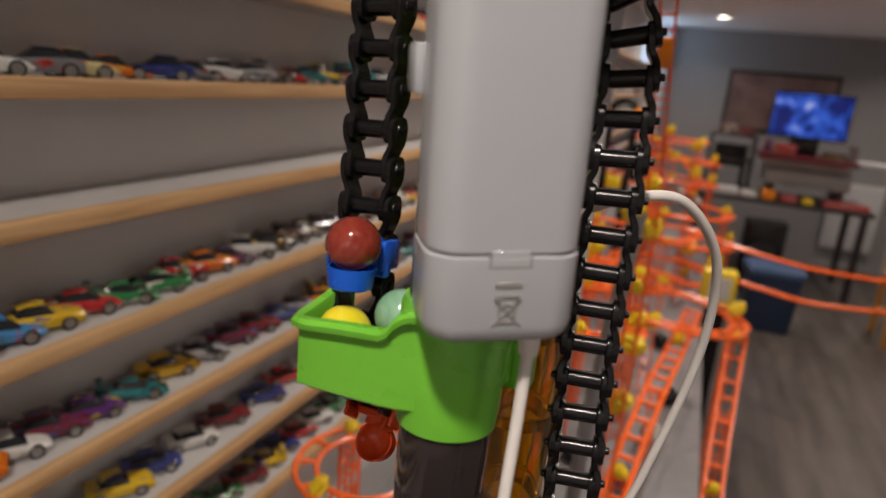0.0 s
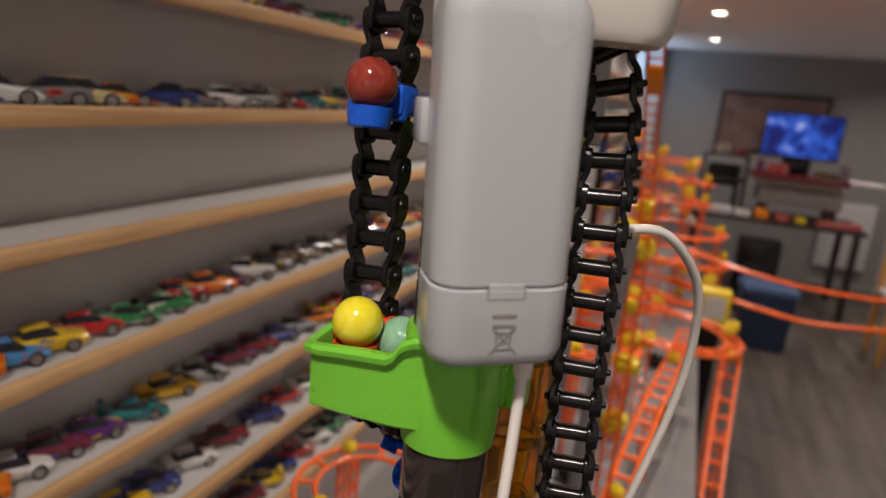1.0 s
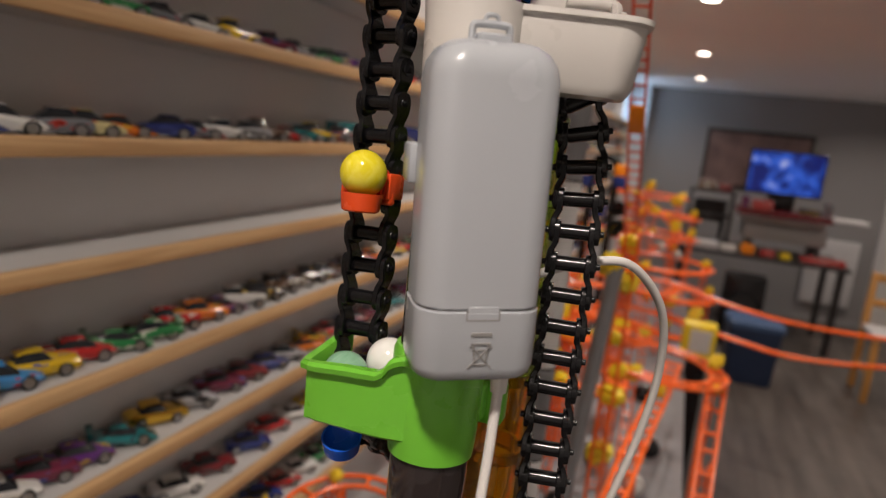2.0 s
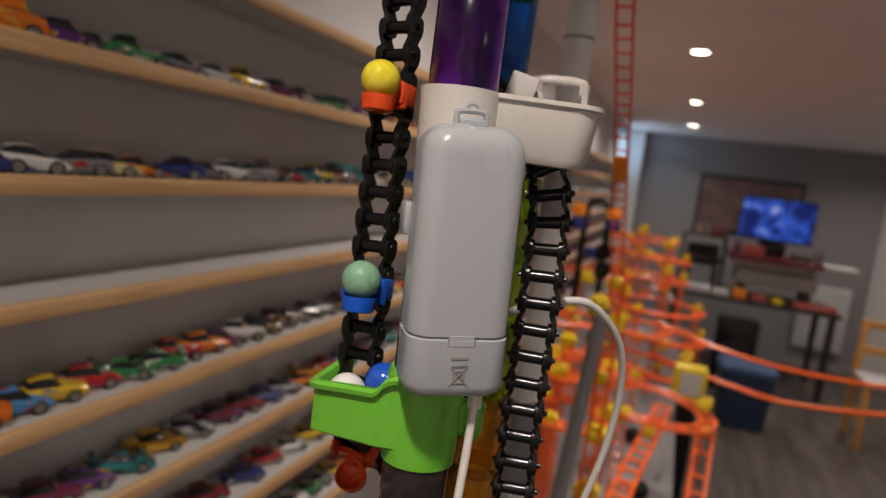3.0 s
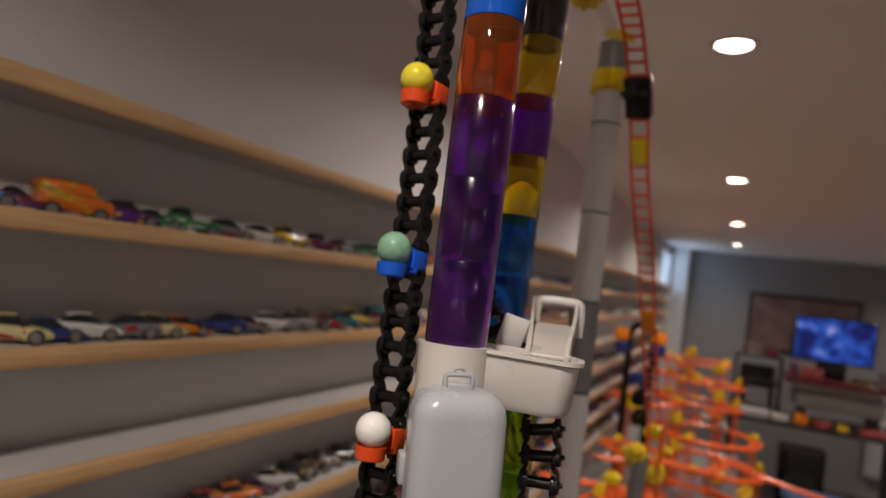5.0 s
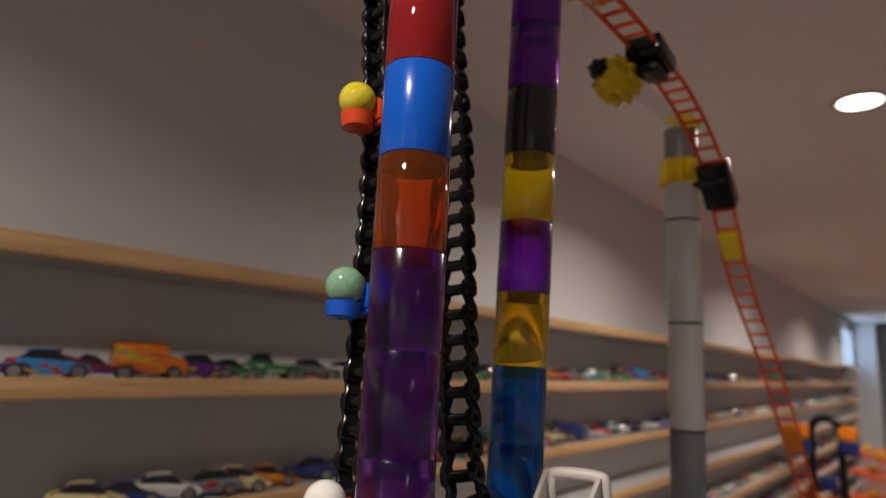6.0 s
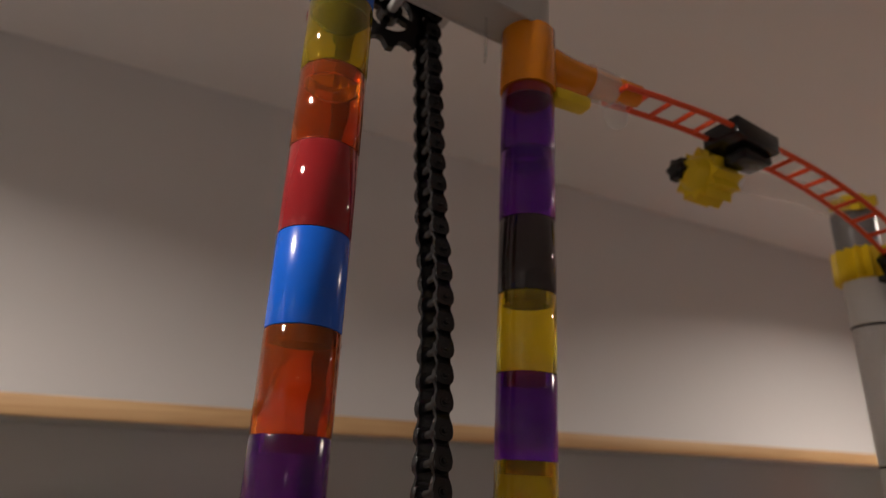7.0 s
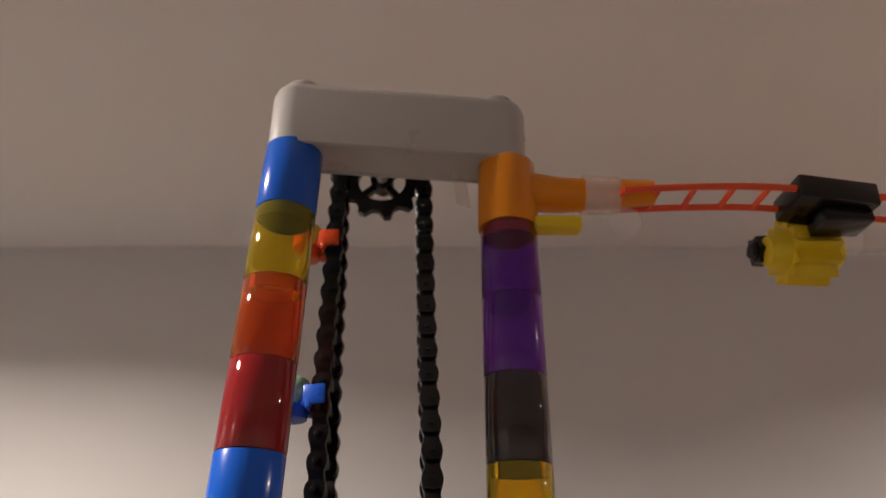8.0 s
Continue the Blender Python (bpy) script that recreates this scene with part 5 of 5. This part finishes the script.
part("panel_edge", box_bm(0.54, 1.20, 5.94, 6.2, 1.02, 1.07, 0.005, 1), M_PALE, cons, "pale grey edge")
part("side_shelf", box_bm(1.24, 1.52, 5.95, 6.2, 1.085, 1.11, 0.004, 1), M_PALE, cons, "pale side shelf")
desk = empty("desk", Matrix.Identity(4))
tagged(desk, "long dark desk against the end wall", "desk")
part("desktop", box_bm(0.10, 1.42, 5.75, 6.5, 0.71, 0.742, 0.004, 1), M_DARKWOOD, desk)
for x in (0.14, 1.36):
    for y in (5.8, 6.45):
        part("leg", box_bm(x - 0.025, x + 0.025, y - 0.025, y + 0.025, 0, 0.71, 0.003, 1), M_DARKWOOD, desk)
rack = empty("dark_rack", Matrix.Identity(4))
tagged(rack, "dark open rack with boxes standing on the desk", "rack")
for x in (0.14, 0.50):
    part("upright", box_bm(x - 0.012, x + 0.012, 6.2, 6.4, 0.742, 1.22, 0.003, 1), M_DARKWOOD, rack)
for z in (0.98, 1.20):
    part("rack_shelf", box_bm(0.14, 0.50, 6.2, 6.4, z, z + 0.02, 0.003, 1), M_DARKWOOD, rack)
part("rack_box", box_bm(0.18, 0.34, 6.22, 6.38, 1.221, 1.30, 0.006, 1), M_PAINT["brown"], rack, "brown box")
part("rack_box", box_bm(0.36, 0.47, 6.22, 6.38, 1.221, 1.27, 0.006, 1), M_PAINT["dark red"], rack, "dark red box")
for x0, x1, z0, z1, m in ((0.62, 0.78, 1.12, 1.20, "red"), (0.98, 1.14, 1.12, 1.17, "black"), (1.16, 1.22, 1.12, 1.24, "grey"), (0.54, 0.60, 1.12, 1.22, "maroon")):
    tagged(part("toy_box", box_bm(x0, x1, 5.84, 5.94, z0 + 0.0005, z1, 0.008, 2), M_PAINT[m]), f"{m} toy box on the game cabinet", "toy")
chair_b = empty("office_chair", Matrix.Identity(4))
tagged(chair_b, "dark high-backed chair at the desk", "chair")
part("backrest", box_bm(0.18, 0.46, 6.42, 6.47, 0.92, 1.12, 0.02, 2), M_DARKWOOD, chair_b)
part("upright", box_bm(0.20, 0.24, 6.47, 6.50, 0.742, 1.12, 0.004, 1), M_DARKWOOD, chair_b)
part("upright", box_bm(0.43, 0.47, 6.47, 6.50, 0.742, 1.12, 0.004, 1), M_DARKWOOD, chair_b)
for x0, x1, z1, m, word in ((0.14, 0.42, 0.80, M_PALE, "white paper tray"), (0.44, 0.56, 0.79, M_BASKET, "white box"), (0.60, 0.70, 0.82, M_ORANGE, "orange toy"), (0.74, 0.86, 0.80, M_PAINT["red"], "red toy"), (0.90, 0.98, 0.79, M_YELLOW, "yellow toy"), (1.05, 1.38, 0.79, M_PAINT["red"], "long red toy track")):
    tagged(part("desk_item", box_bm(x0, x1, 5.78, 5.92, 0.7422, z1, 0.012, 2), m), f"{word} lying on the dark desk", "toy" if "toy" in word else "tray")
sub = empty("subwoofer", Matrix.Identity(4))
tagged(sub, "black loudspeaker cabinet on the floor below the desk", "loudspeaker")
part("cabinet", box_bm(0.50, 0.82, 5.55, 5.74, 0, 0.60, 0.02, 2), M_BLACK, sub)
part("cone", lathe([(0.02, 0), (0.10, -0.02), (0.115, -0.005), (0.115, 0.002), (0, 0.002)], 24), M_RUBBER, sub, "", pose(0.66, 5.548, 0.32, 90, 0, 0))
binn = empty("storage_bin", Matrix.Identity(4))
tagged(binn, "dark blue plastic storage bin with a lighter blue lid", "storage bin")
bm = stack([(0.145, 0.12, 0.03, 0.0), (0.15, 0.125, 0.03, 0.01), (0.17, 0.145, 0.03, 0.40)])
part("tub", bm, M_BIN, binn, "", pose(0.675, 4.72, 0, 0, 0, 6))
bm = stack([(0.178, 0.153, 0.03, 0.395), (0.180, 0.155, 0.03, 0.43), (0.165, 0.14, 0.03, 0.45)])
part("lid", bm, M_BINLID, binn, "lighter blue lid", pose(0.675, 4.72, 0, 0, 0, 6))
heater = empty("radiator", Matrix.Identity(4))
tagged(heater, "white panel radiator on the end wall", "radiator")
part("panel", box_bm(1.30, 1.74, YW - 0.07, YW - 0.03, 0.20, 0.84, 0.01, 2), M_PALE, heater)
for k in range(10):
    part("fin", box_bm(1.325 + 0.042 * k, 1.343 + 0.042 * k, YW - 0.077, YW - 0.0705, 0.23, 0.81, 0.002, 1), M_PALE, heater)
part("bracket", box_bm(1.45, 1.60, YW - 0.03, YW - 0.001, 0.4, 0.7), M_PALE, heater)
wc = empty("wooden_chair", Matrix.Identity(4))
tagged(wc, "honey-coloured wooden chair with a pale seat", "chair")
for x, y, z1 in ((1.42, 5.1, 0.84), (1.80, 5.1, 0.84), (1.42, 4.75, 0.44), (1.80, 4.75, 0.44)):
    part("leg", box_bm(x - 0.02, x + 0.02, y - 0.02, y + 0.02, 0, z1, 0.005, 2), M_CHAIRWOOD, wc)
part("seat", box_bm(1.40, 1.82, 4.72, 5.08, 0.44, 0.475, 0.01, 2), M_PALE, wc, "pale padded seat")
for z in (0.60, 0.78):
    part("back_rail", box_bm(1.44, 1.78, 5.09, 5.115, z, z + 0.055, 0.006, 2), M_CHAIRWOOD, wc)
for x in (1.42, 1.80):
    part("stretcher", box_bm(x - 0.012, x + 0.012, 4.77, 5.08, 0.18, 0.21, 0.004, 1), M_CHAIRWOOD, wc)
tagged(part("wall_pier", box_bm(ROOM_X0 + 0.001, -0.40, YW - 0.11, YW - 0.001, 0, CEIL - 0.001), M_WALL), "off-white wall pier beside the end wall", "wall", kind="structure")
door = empty("door_1", Matrix.Identity(4))
tagged(door, "white painted door in the end wall", "door", kind="structure")
part("door_frame", box_bm(1.88, 2.78, YW - 0.03, YW - 0.001, 0, 2.06, 0.004, 1), M_PALE, door)
part("door_leaf", box_bm(1.95, 2.71, YW - 0.045, YW - 0.031, 0.005, 2.0, 0.003, 1), M_BASKET, door)
part("door_handle", sweep([(2.02, YW - 0.05, 1.0), (2.02, YW - 0.09, 1.0), (2.12, YW - 0.09, 1.0)], 0.01, 8), M_CHROME, door)
win = empty("window_1", Matrix.Identity(4))
tagged(win, "small high basement window with bluish daylight", "window", kind="structure")
part("pane", box_bm(ROOM_X0 - 0.07, ROOM_X0 - 0.06, 6.23, 6.95, 1.76, 2.085), M_SKY, win)
for y0, y1, z0, z1 in ((6.20, 6.24, 1.72, 2.10), (6.94, 6.98, 1.72, 2.10), (6.24, 6.94, 1.72, 1.76), (6.24, 6.94, 2.07, 2.10), (6.57, 6.61, 1.76, 2.07)):
    part("window_frame", box_bm(ROOM_X0 - 0.06, ROOM_X0 + 0.006, y0, y1, z0, z1, 0.002, 1), M_PALE, win)

motions()
